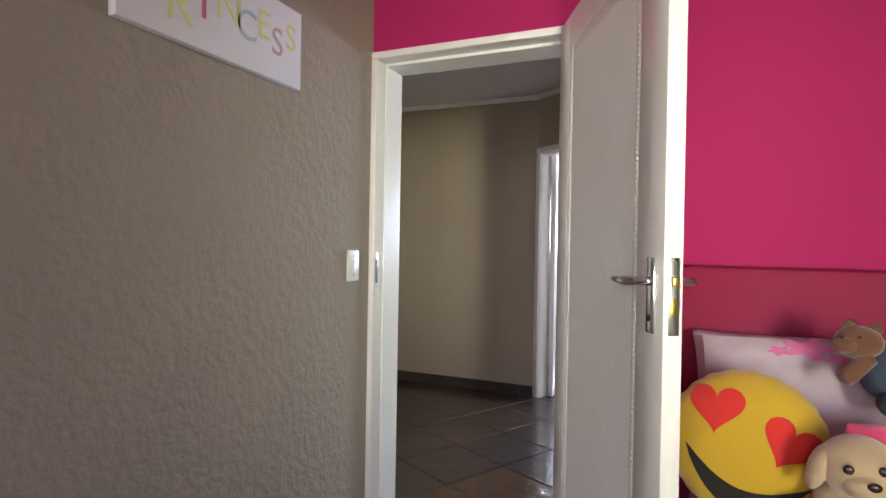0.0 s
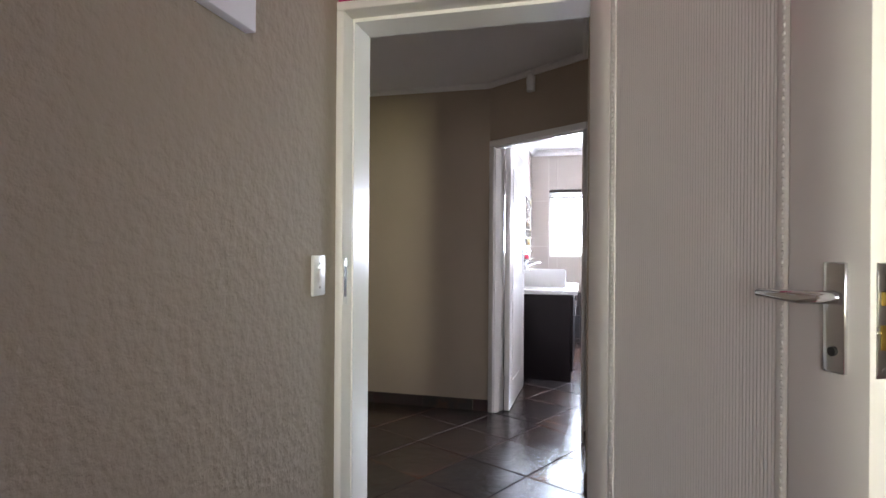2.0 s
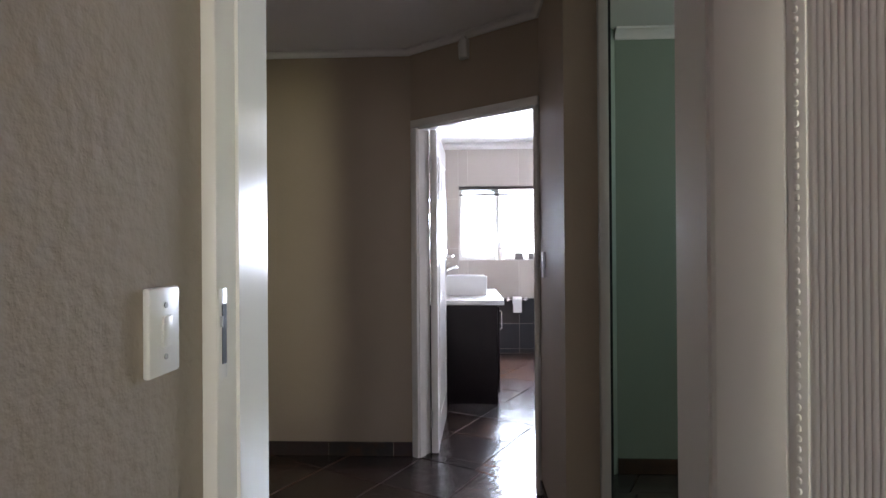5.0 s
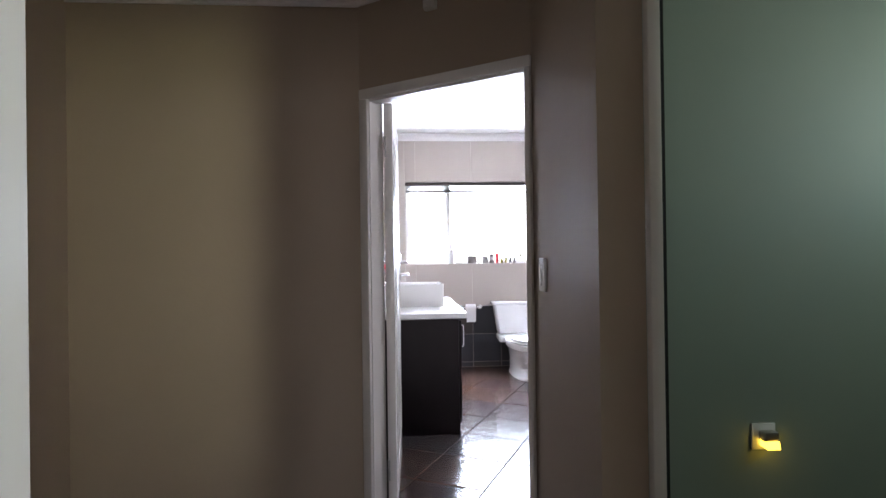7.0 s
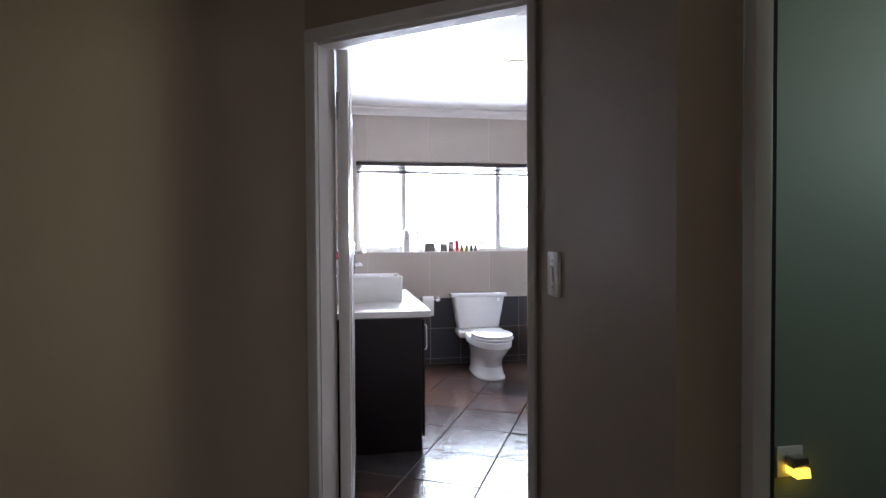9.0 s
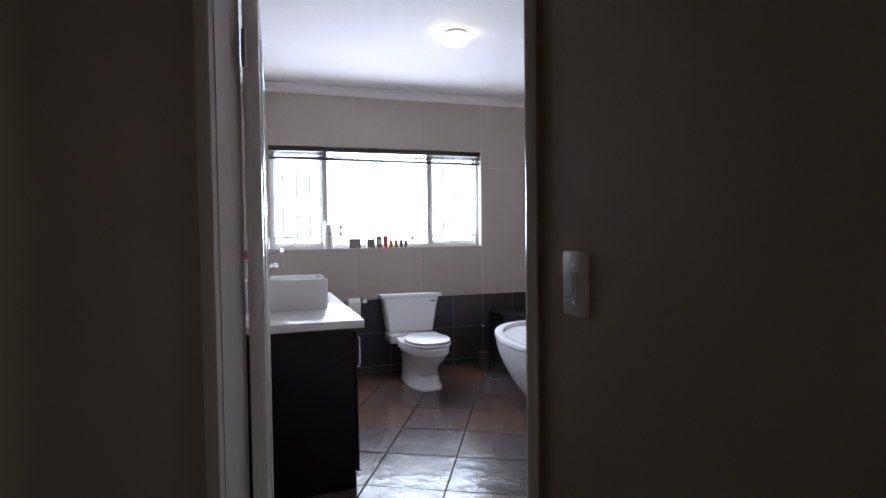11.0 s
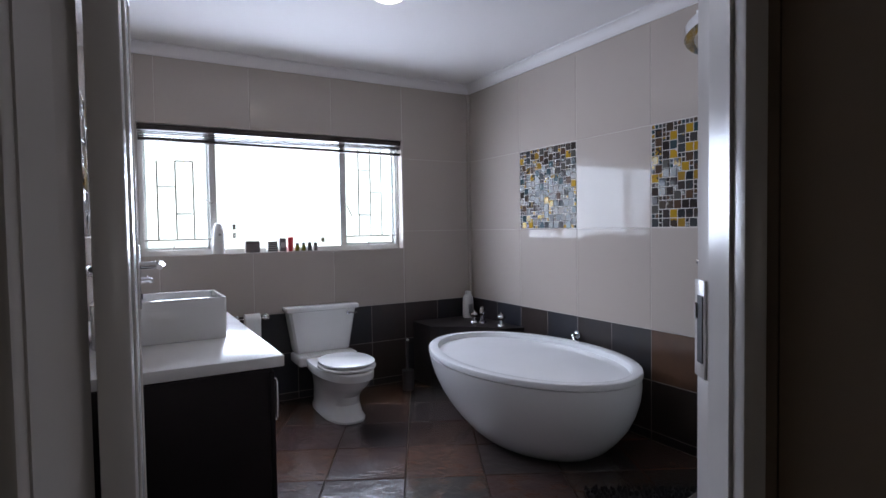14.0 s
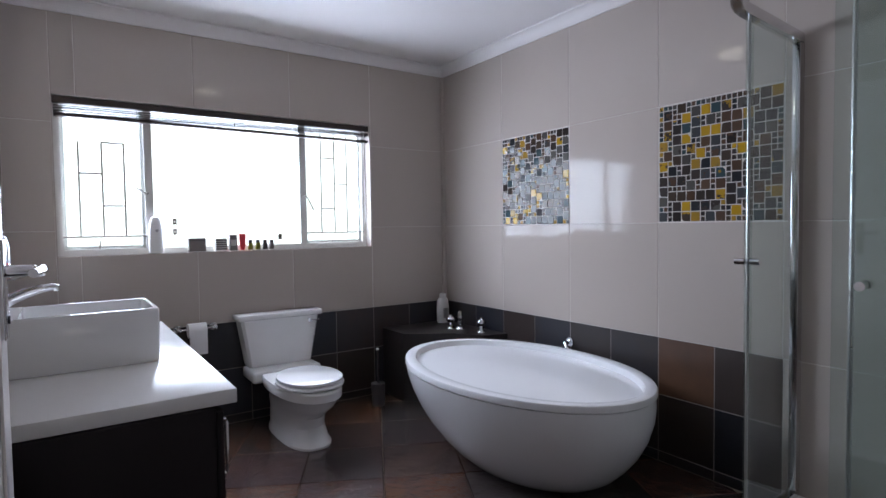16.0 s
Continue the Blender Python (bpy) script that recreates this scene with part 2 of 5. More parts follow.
ESPRESSO.node_tree.nodes["Principled BSDF"].inputs["Specular IOR Level"].default_value = 0.2
COUNTER = mat("white_stone_top", (0.74, 0.73, 0.71), 0.19, var=0.03, rvar=0.04, scale=12, bump=0.03, bscale=200)
GLASS = glass_mat("window_glass")
SHGLASS = glass_mat("shower_glass", (0.90, 0.95, 0.94), 0.01)
GREYC = mat("grey_cord", (0.18, 0.16, 0.15), 0.8, var=0.1, bump=0.1)
BLIND = mat("dark_wood_blind", (0.035, 0.022, 0.018), 0.45, var=0.3, scale=20, bump=0.1)
BLACK = mat("black_rubber", (0.012, 0.012, 0.013), 0.6, var=0.2, scale=20, bump=0.05)
STEELW = mat("white_steel_paint", (0.62, 0.60, 0.57), 0.4, var=0.06, scale=12, bump=0.06)
BARS = mat("burglar_bar_paint", (0.42, 0.40, 0.37), 0.5, var=0.1, scale=12, bump=0.05)
CARPET = mat("beige_carpet", (0.30, 0.25, 0.19), 0.95, var=0.15, scale=6, bump=0.6, bscale=300)
CONCRETE = mat("garden_paving", (0.38, 0.35, 0.31), 0.9, var=0.15, scale=0.8, bump=0.3, bscale=30)

# ---------------------------------------------------------------- walls, floors, ceilings
TOP = 2.62
structure("wall_bedroom_west", boxes((-1.36, -1.167, -2.7, 2.125, 0, TOP)), TAUPE, "taupe textured plaster bedroom wall")
structure("wall_bedroom_north", boxes((-1.36, -1.172, 2.125, 2.22, 0, TOP), (-0.288, 2.72, 2.125, 2.22, 0, TOP), (-1.172, -0.288, 2.125, 2.22, 2.035, TOP)), PINK, "hot pink painted bedroom wall")
structure("wall_hall_south", boxes((-2.55, -1.172, 2.22, 2.315, 0, TOP), (-0.288, 3.3, 2.22, 2.315, 0, TOP), (-1.172, -0.288, 2.22, 2.315, 2.035, TOP)), HALL, "taupe painted hall wall")
structure("wall_bedroom_south", boxes((-1.36, -1.0, -2.85, -2.7, 0, TOP), (0.6, 1.4, -2.85, -2.7, 0, TOP), (-1.0, 0.6, -2.85, -2.7, 0, 0.7), (-1.0, 0.6, -2.85, -2.7, 2.1, TOP), (2.2, 2.72, -2.85, -2.7, 0, TOP), (1.4, 2.2, -2.85, -2.7, 0, 0.7), (1.4, 2.2, -2.85, -2.7, 2.1, TOP)), TAUPE, "taupe textured plaster bedroom wall")
structure("wall_bedroom_east", boxes((2.6, 2.75, -2.7, 2.125, 0, TOP)), TAUPE, "taupe bedroom wall")
structure("floor_bedroom", boxes((-1.36, 2.75, -2.85, 2.125, -0.1, -0.012)), CARPET)
structure("ceiling_bedroom", boxes((-1.36, 2.75, -2.85, 2.22, 2.56, 2.7)), CEIL)
# hall
structure("wall_hall_west", boxes((-2.55, -2.41, 2.315, 3.3, 0, TOP), (-2.55, -2.41, 4.16, 4.595, 0, TOP), (-2.55, -2.41, 3.3, 4.16, 2.04, TOP)), HALL, "taupe painted hall wall with a doorway")
structure("wall_hall_north", boxes((-2.55, -1.068, 4.595, 4.76, 0, TOP)), HALL, "taupe painted hall wall")
D0, D1 = Vector((-1.068, 4.585, 0)), Vector((-0.362, 4.079, 0))
DU = (D1 - D0).normalized()
DN = Vector((-DU.y, DU.x, 0))
DLEN = (D1 - D0).length
DOORM = Matrix(((DU.x, DN.x, 0, D0.x), (DU.y, DN.y, 0, D0.y), (0, 0, 1, 0), (0, 0, 0, 1)))
structure("wall_hall_diagonal", boxes((-0.004, DLEN + 0.004, 0, 0.11, 2.045, TOP), m=DOORM), HALL, "taupe wall above the bathroom door")
bm = bmesh.new()
box(bm, -0.360, -0.232, 3.362, 4.06, 0, TOP)
prism(bm, [(-0.360, 4.083), (-0.360, 4.062), (-0.232, 4.062), (-0.232, 4.072), (-0.316, 4.145)], 0, TOP)
structure("wall_hall_east", bm, HALL, "taupe wall beside the bathroom door")
bm = bmesh.new()
prism(bm, [(-0.232, 4.056), (0.1, 4.36), (3.3, 4.36), (3.3, 4.375), (0.1, 4.375), (-0.232, 4.071)], 0, TOP)
structure("wall_passage_north", bm, GREEN, "sage green painted passage wall")
bm = bmesh.new()
prism(bm, [(-0.232, 4.0725), (0.1, 4.3755), (1.95, 4.3755), (1.95, 4.45), (0.40, 4.44), (0.10, 4.387), (-0.312, 4.138)], 0, TOP)
structure("wall_bath_south", bm, WTILE, "beige tiled bathroom wall")
# Unseen end wall, added to hold the passage's fill window.
structure("wall_passage_east", boxes((2.3, 2.45, 2.315, 2.5, 0, TOP), (2.3, 2.45, 4.2, 4.4, 0, TOP), (2.3, 2.45, 2.5, 4.2, 0, 1.5), (2.3, 2.45, 2.5, 4.2, 2.4, TOP)), GREEN)
structure("floor_hall_bed", boxes((-2.55, 3.3, 2.125, 4.76, -0.1, -0.012)), GROUT)
structure("ceiling_hall", boxes((-2.55, 3.3, 2.22, 4.76, 2.482, 2.66)), CEIL, "white hall ceiling")
# bathroom
XR, YW, XL = 1.789, 7.97, -1.06
WX0, WX1, WZ0, WZ1 = -0.836, 1.121, 1.131, 2.032
structure("wall_bath_west", boxes((-1.2, XL - 0.002, 4.76, 8.2, 0, TOP)), WGROUT)
structure("wall_bath_east", boxes((XR + 0.002, 1.95, 4.5, 8.2, 0, TOP)), WGROUT)
structure("wall_bath_north", boxes((XL - 0.002, WX0, YW + 0.002, 8.2, 0, TOP), (WX1, XR + 0.002, YW + 0.002, 8.2, 0, TOP), (WX0, WX1, YW + 0.002, 8.2, 0, WZ0 - 0.008), (WX0, WX1, YW + 0.002, 8.2, WZ1, TOP)), WGROUT)
structure("floor_bath_bed", boxes((-1.2, 1.95, 4.76, 8.2, -0.1, -0.012)), GROUT)
structure("ceiling_bath", boxes((-1.2, 1.95, 4.05, 8.2, 2.554, 2.70)), CEIL, "white bathroom ceiling")


def cornice(name, a, b, z, inward, size=0.06):
    """A coved strip from a to b along a wall, under the ceiling at z; inward points into the room."""
    a, b, w = Vector((*a, 0)), Vector((*b, 0)), Vector((*inward, 0)).normalized()
    prof = [(0, 0), (0, -size), (0.012, -size)]
    for k in range(1, 6):
        t = k / 6 * math.pi / 2
        prof.append((size - (size - 0.012) * math.cos(t), -size + (size - 0.012) * math.sin(t)))
    prof += [(size, -0.012), (size, 0)]
    bm_ = bmesh.new()
    loft(bm_, [[p + w * u + Vector((0, 0, z + v)) for u, v in prof] for p in (a, b)])
    return structure(name, bm_, CEIL, "white coved cornice")


cornice("cornice_1", (XL, YW), (XR, YW), 2.552, (0, -1), 0.072)
cornice("cornice_2", (XR, YW), (XR, 4.5), 2.552, (-1, 0), 0.072)
cornice("cornice_3", (XL, YW), (XL, 4.7), 2.552, (1, 0), 0.072)
cornice("cornice_4", (-2.41, 4.595), (-1.068, 4.595), 2.480, (0, -1), 0.036)
cornice("cornice_5", (D0.x, D0.y), (D1.x, D1.y), 2.480, (-DN.x, -DN.y), 0.036)
cornice("cornice_6", (-0.360, 4.085), (-0.360, 3.362), 2.480, (-1, 0), 0.036)
cornice("cornice_7", (0.1, 4.36), (3.15, 4.36), 2.480, (0, -1), 0.056)
structure("ground", boxes((-400, 400, 8.2, 800, -0.35, -0.15), (-400, 400, -800, -2.85, -0.35, -0.15), (-400, -2.55, -2.85, 8.2, -0.35, -0.15), (3.3, 400, -2.85, 8.2, -0.35, -0.15)), CONCRETE)

# ---------------------------------------------------------------- doors
def door_frame(name, m, w, h, depth, face=0.045, proud=0.012, right=0.0, stops=(0.33, 1.0), left=None, lip=0.013, rface=None, label="white enamelled steel door frame"):
    """A frame round an opening: u along the wall from 0 to w, v into it from 0 to depth."""
    ob = thing(name, *m.translation, label, "", "")
    tagged(ob, kind="structure")
    lf, ld = left or (face, depth + proud)
    rf = rface or face
    for nm, a, d in (("jamb", (0, lf), ld), ("jamb", (w - rf, w), depth + proud)):
        b_ = boxes((a[0], a[1], -proud - (right if a[0] else 0), d, 0, h - face), bevel=0.006, m=m)
        part(nm, b_, GLOSSW, ob)
    part("head", boxes((0, w, -proud, depth + proud, h - face, h), bevel=0.006, m=m), GLOSSW, ob)
    stop = bmesh.new()
    if left is None:
        box(stop, face, face + lip, depth * stops[0], depth * stops[1] + (proud if stops[1] == 1.0 else 0), 0, h - face - 0.012, m=m)
    box(stop, w - rf - lip, w - rf, depth * stops[0], depth * stops[1] + (proud if stops[1] == 1.0 else 0), 0, h - face - 0.012, m=m)
    box(stop, face, w - rf, depth * stops[0], depth * stops[1] + (proud if stops[1] == 1.0 else 0), h - face - 0.012, h - face, m=m)
    part("door_stop", stop, GLOSSW, ob)
    return ob


def lever_handle(parent, m, side, flip=1):
    """Plate and lever on a leaf's face; m maps u (along the leaf), v (out of the face), z. side: +1 or -1 for the way out."""
    plate = boxes((-0.018, 0.018, 0, 0.008 * side, -0.082, 0.082) if side > 0 else (-0.018, 0.018, 0.008 * side, 0, -0.082, 0.082), bevel=0.003, m=m)
    pl = part("handle_plate", plate, CHROME, parent, "polished chrome handle plate")
    b_ = bmesh.new()
    pts = [(0, 0.005 * side, 0.03), (0, 0.045 * side, 0.03), (0.012 * flip, 0.054 * side, 0.03), (0.045 * flip, 0.056 * side, 0.03), (0.095 * flip, 0.05 * side, 0.03)]
    tube(b_, [m @ Vector(p) for p in pts], [0.010, 0.010, 0.0105, 0.009, 0.007], 12)
    part("lever", b_, CHROME, pl)
    b_ = bmesh.new()
    rod(b_, m @ Vector((0, 0.006 * side, -0.05)), m @ Vector((0, 0.011 * side, -0.05)), 0.007)
    part("keyhole", b_, BLACK, pl)


door_frame("door_frame_1", pose(-1.172, 2.125, 0), 0.884, 2.035, 0.19, face=0.03, lip=0.006)
door_frame("door_frame_2", DOORM, DLEN, 2.045, 0.10, face=0.048, rface=0.024, lip=0.004, right=0.008, stops=(0.05, 0.6))
door_frame("door_frame_3", pose(-2.41, 3.3, 0, 0, 0, 90), 0.86, 2.04, 0.14)

# bedroom door: reeded panel between beaded mouldings
LU = Vector((0.374, -0.728, 0)).normalized()
LV = Vector((-LU.y, LU.x, 0))
LEAFM = Matrix(((LU.x, LV.x, 0, -0.366), (LU.y, LV.y, 0, 2.065), (0, 0, 1, 0), (0, 0, 0, 1)))
LL, LT, LH = 0.818, 0.042, 2.005
R0, R1, RZ0, RZ1 = 0.138, 0.650, 0.20, 1.87
leaf = thing("bedroom_door", -0.366, 2.065, 0, "white gloss open door with a reeded centre panel", "door")
b = bmesh.new()
box(b, 0, R0 - 0.03, 0, LT, 0.008, LH, 0.003, LEAFM)
box(b, R1 + 0.03, LL, 0, LT, 0.008, LH, 0.003, LEAFM)
box(b, R0 - 0.03, R1 + 0.03, 0, LT, 0.008, RZ0 - 0.03, 0, LEAFM)
box(b, R0 - 0.03, R1 + 0.03, 0, LT, RZ1 + 0.03, LH, 0, LEAFM)
box(b, R0 - 0.03, R1 + 0.03, 0.006, LT - 0.006, RZ0 - 0.03, RZ1 + 0.03, 0, LEAFM)
part("leaf", b, GLOSSW, leaf)
b = bmesh.new()
n = 62
for face, sgn in ((0.006, -1), (LT - 0.006, 1)):
    for i in range(n):
        u0 = R0 + (R1 - R0) * i / n
        u1 = R0 + (R1 - R0) * (i + 1) / n
        prof = [(u0, face + 0.001 * -sgn), (u0, face + 0.0003 * sgn), (u0 + (u1 - u0) * 0.2, face + 0.0013 * sgn), (u0 + (u1 - u0) * 0.5, face + 0.0018 * sgn), (u0 + (u1 - u0) * 0.8, face + 0.0013 * sgn), (u1, face + 0.0003 * sgn), (u1, face + 0.001 * -sgn)]
        loft(b, [[LEAFM @ Vector((p, q, z)) for p, q in prof] for z in (RZ0, RZ1)])
part("reeded_panel", b, GLOSSW, leaf, "reeded door panel")
for u in (R0 - 0.016, R1 + 0.016):
    b = bmesh.new()
    box(b, u - 0.013, u + 0.013, 0.002, 0.008, RZ0 - 0.03, RZ1 + 0.03, 0.002, LEAFM)
    for k in range(int((RZ1 - RZ0) / 0.0135)):
        z = RZ0 + 0.012 + k * 0.0135
        bmesh.ops.create_uvsphere(b, u_segments=8, v_segments=5, radius=0.0044, matrix=LEAFM @ Matrix.Translation((u, 0.0022, z)) @ Matrix.Diagonal((1, 0.6, 1.1, 1)))
    part("beaded_moulding", b, GLOSSW, leaf)
lever_handle(leaf, LEAFM @ Matrix.Translation((LL - 0.050, 0, 1.130)), -1, -1)
lever_handle(leaf, LEAFM @ Matrix.Translation((LL - 0.050, LT, 1.130)), 1, -1)
lock = part("lock_plate", boxes((LL, LL + 0.003, 0.010, 0.033, 1.050, 1.212), bevel=0.001, m=LEAFM), STEEL, leaf, "steel lock forend plate")
part("latch", boxes((LL + 0.003, LL + 0.013, 0.014, 0.029, 1.152, 1.172), bevel=0.002, m=LEAFM), BRASS, lock)
part("deadbolt", boxes((LL + 0.003, LL + 0.005, 0.014, 0.029, 1.09, 1.125), bevel=0.0005, m=LEAFM), BRASS, lock)
b = bmesh.new()
for z in (1.060, 1.202):
    rod(b, LEAFM @ Vector((LL + 0.003, 0.0215, z)), LEAFM @ Vector((LL + 0.0045, 0.0215, z)), 0.005)
part("lock_screw", b, STEEL, lock)
for z in (0.25, 1.75):
    b = bmesh.new()
    rod(b, LEAFM @ Vector((-0.004, LT * 0.9, z - 0.05)), LEAFM @ Vector((-0.004, LT * 0.9, z + 0.05)), 0.007)
    part("hinge", b, STEEL, leaf)


def strike(name, m, h=0.075, hole=0.05, label="painted-over steel strike plate in the door frame"):
    ob = thing(name, *m.translation, label, "strike plate")
    part("plate", boxes((-0.016, 0.016, 0, 0.003, -h, h), bevel=0.001, m=m), GLOSSW, ob)
    part("latch_hole", boxes((-0.004, 0.012, 0.003, 0.0042, -hole, hole), m=m), BLACK, ob)
    part("keeper", boxes((-0.010, -0.004, 0.003, 0.006, 0.012, 0.03), m=m), STEEL, ob)
    return ob


strike("strike_plate", pose(-1.142, 2.128, 1.118) @ Matrix(((0, 1, 0, 0), (1, 0, 0, 0), (0, 0, 1, 0), (0, 0, 0, 1))))
strike("strike_plate", DOORM @ Matrix.Translation((DLEN - 0.024, 0.092, 1.168)) @ Matrix(((0, -1, 0, 0), (-1, 0, 0, 0), (0, 0, 1, 0), (0, 0, 0, 1))), 0.058, 0.04)

sd_ = thing("closed_door", -2.45, 3.35, 0, "closed white gloss door in the hall wall", "door")
part("leaf", boxes((-2.475, -2.435, 3.347, 4.113, 0.008, 1.99), bevel=0.003), GLOSSW, sd_)
for y in (3.46, 3.986):
    b = bmesh.new()
    box(b, -2.435, -2.430, y, y + 0.014, 0.2, 1.85, 0.002)
    part("moulding", b, GLOSSW, sd_)

# bathroom door, swung open along the west wall
B0, B1 = Vector((-0.958, 4.620, 0)), Vector((-0.935, 5.430, 0))
BU = (B1 - B0).normalized()
BV = Vector((BU.y, -BU.x, 0))
BLEAF = Matrix(((BU.x, BV.x, 0, B0.x), (BU.y, BV.y, 0, B0.y), (0, 0, 1, 0), (0, 0, 0, 1)))
bleaf = thing("bathroom_door", B0.x, B0.y, 0, "white gloss bathroom door, swung open inwards", "door")
part("leaf", boxes((0, 0.81, 0, 0.042, 0.008, 1.995), bevel=0.003, m=BLEAF), GLOSSW, bleaf)
b = bmesh.new()
for u in (0.12, 0.68):
    box(b, u, u + 0.014, 0.042, 0.047, 0.2, 1.85, 0.002, BLEAF)
for z in (0.2, 1.836):
    box(b, 0.134, 0.68, 0.042, 0.047, z, z + 0.014, 0.002, BLEAF)
part("moulding", b, GLOSSW, bleaf)
lever_handle(bleaf, BLEAF @ Matrix.Translation((0.755, 0.042, 1.178)), 1, -1)
lever_handle(bleaf, BLEAF @ Matrix.Translation((0.755, 0, 1.178)), -1, -1)
for z in (0.22, 1.78):
    b = bmesh.new()
    rod(b, BLEAF @ Vector((-0.008, 0.004, z - 0.05)), BLEAF @ Vector((-0.008, 0.004, z + 0.05)), 0.007)
    part("hinge", b, STEEL, bleaf)


def light_switch(name, m):
    """Plate with a small rocker: u across, v out of the wall, z up."""
    ob = thing(name, *m.translation, "white plastic light switch with one rocker", "light switch", "light switches")
    part("plate", boxes((-0.039, 0.039, 0, 0.011, -0.0615, 0.0615), bevel=0.004, m=m), WHITE, ob)
    part("rocker", boxes((-0.012, 0.012, 0.011, 0.016, -0.022, 0.022), bevel=0.003, m=m), WHITE, ob)
    for z in (-0.036, 0.036):
        b_ = bmesh.new()
        rod(b_, m @ Vector((0, 0.010, z)), m @ Vector((0, 0.0125, z)), 0.0042)
        part("screw", b_, STEEL, ob)
    return ob


light_switch("light_switch", pose(-1.167, 1.984, 1.144) @ Matrix(((0, 1, 0, 0), (1, 0, 0, 0), (0, 0, 1, 0), (0, 0, 0, 1))))
light_switch("light_switch", pose(-0.360, 3.926, 1.182) @ Matrix(((0, -1, 0, 0), (1, 0, 0, 0), (0, 0, 1, 0), (0, 0, 0, 1))))

# ---------------------------------------------------------------- hall fittings
post = thing("passage_post", -0.215, 3.34, 0, "white steel post with a black edge, floor to ceiling", "door post")
part("post", boxes((-0.232, -0.197, 3.330, 3.362, 0, 2.48), bevel=0.003), GLOSSW, post)
part("edge_strip", boxes((-0.197, -0.187, 3.334, 3.40, 0, 2.48)), BLACK, post, "black rubber edge strip")
sensor = thing("alarm_sensor", -0.72, 4.33, 2.38, "small white alarm sensor under the ceiling", "sensor")
SM = DOORM @ Matrix.Translation((0.41, 0, 2.385))
b = bmesh.new()
loft(b, [[SM @ Vector(p) for p in ((-0.028, 0, z), (0.028, 0, z), (0.028, -d, z), (0.010, -d - 0.014, z), (-0.010, -d - 0.014, z), (-0.028, -d, z))] for z, d in ((-0.055, 0.018), (-0.05, 0.026), (0.03, 0.032), (0.05, 0.022))])
part("housing", b, WHITE, sensor)
part("bracket", boxes((-0.014, 0.014, -0.03, 0, 0.045, 0.07), bevel=0.002, m=SM), WHITE, sensor)
nl = thing("night_light", 0.762, 4.36, 0.345, "plug-in night light glowing amber in a wall socket", "night light")
part("socket_plate", boxes((0.705, 0.820, 4.348, 4.36, 0.345, 0.464), bevel=0.004), WHITE, nl)
part("body", boxes((0.738, 0.806, 4.302, 4.348, 0.393, 0.436), bevel=0.006), STEEL, nl, "grey night light body")
b = bmesh.new()
loft(b, [[(x, 4.345, 0.366), (x, 4.290, 0.362), (x, 4.297, 0.396), (x, 4.345, 0.396)] for x in (0.742, 0.802)])
part("lens", b, glow_mat("amber_glow", (1.0, 0.62, 0.06), 1.6), nl, "glowing amber lens")

# ---------------------------------------------------------------- bathroom window
WY = 8.075
win = thing("window_1", WX0, WY, WZ0, "white steel three-light window, side sashes ajar, with burglar bars", "window")
tagged(win, kind="structure")
M1, M2 = -0.357, 0.620
fr = bmesh.new()
for r in ((WX0, WX0 + 0.035, WZ0, WZ1), (WX1 - 0.035, WX1, WZ0, WZ1), (M1 - 0.022, M1 + 0.022, WZ0, WZ1), (M2 - 0.022, M2 + 0.022, WZ0, WZ1), (WX0, WX1, WZ0, WZ0 + 0.035), (WX0, WX1, WZ1 - 0.035, WZ1)):
    d_ = 0.02 if r[1] - r[0] > 0.1 else 0.0225
    box(fr, r[0], r[1], WY - d_, WY + d_, r[2] + (0 if d_ == 0.02 else 0.003), r[3] - (0 if d_ == 0.02 else 0.003))
part("window_frame", fr, STEELW, win)
for a, c in ((WX0 + 0.035, M1 - 0.022), (M1 + 0.022, M2 - 0.022), (M2 + 0.022, WX1 - 0.035)):
    p_ = part("pane", boxes((a, c, WY - 0.002, WY + 0.002, WZ0 + 0.035, WZ1 - 0.035)), GLASS, win, "clear pane", soft=False)
    p_.visible_shadow = False
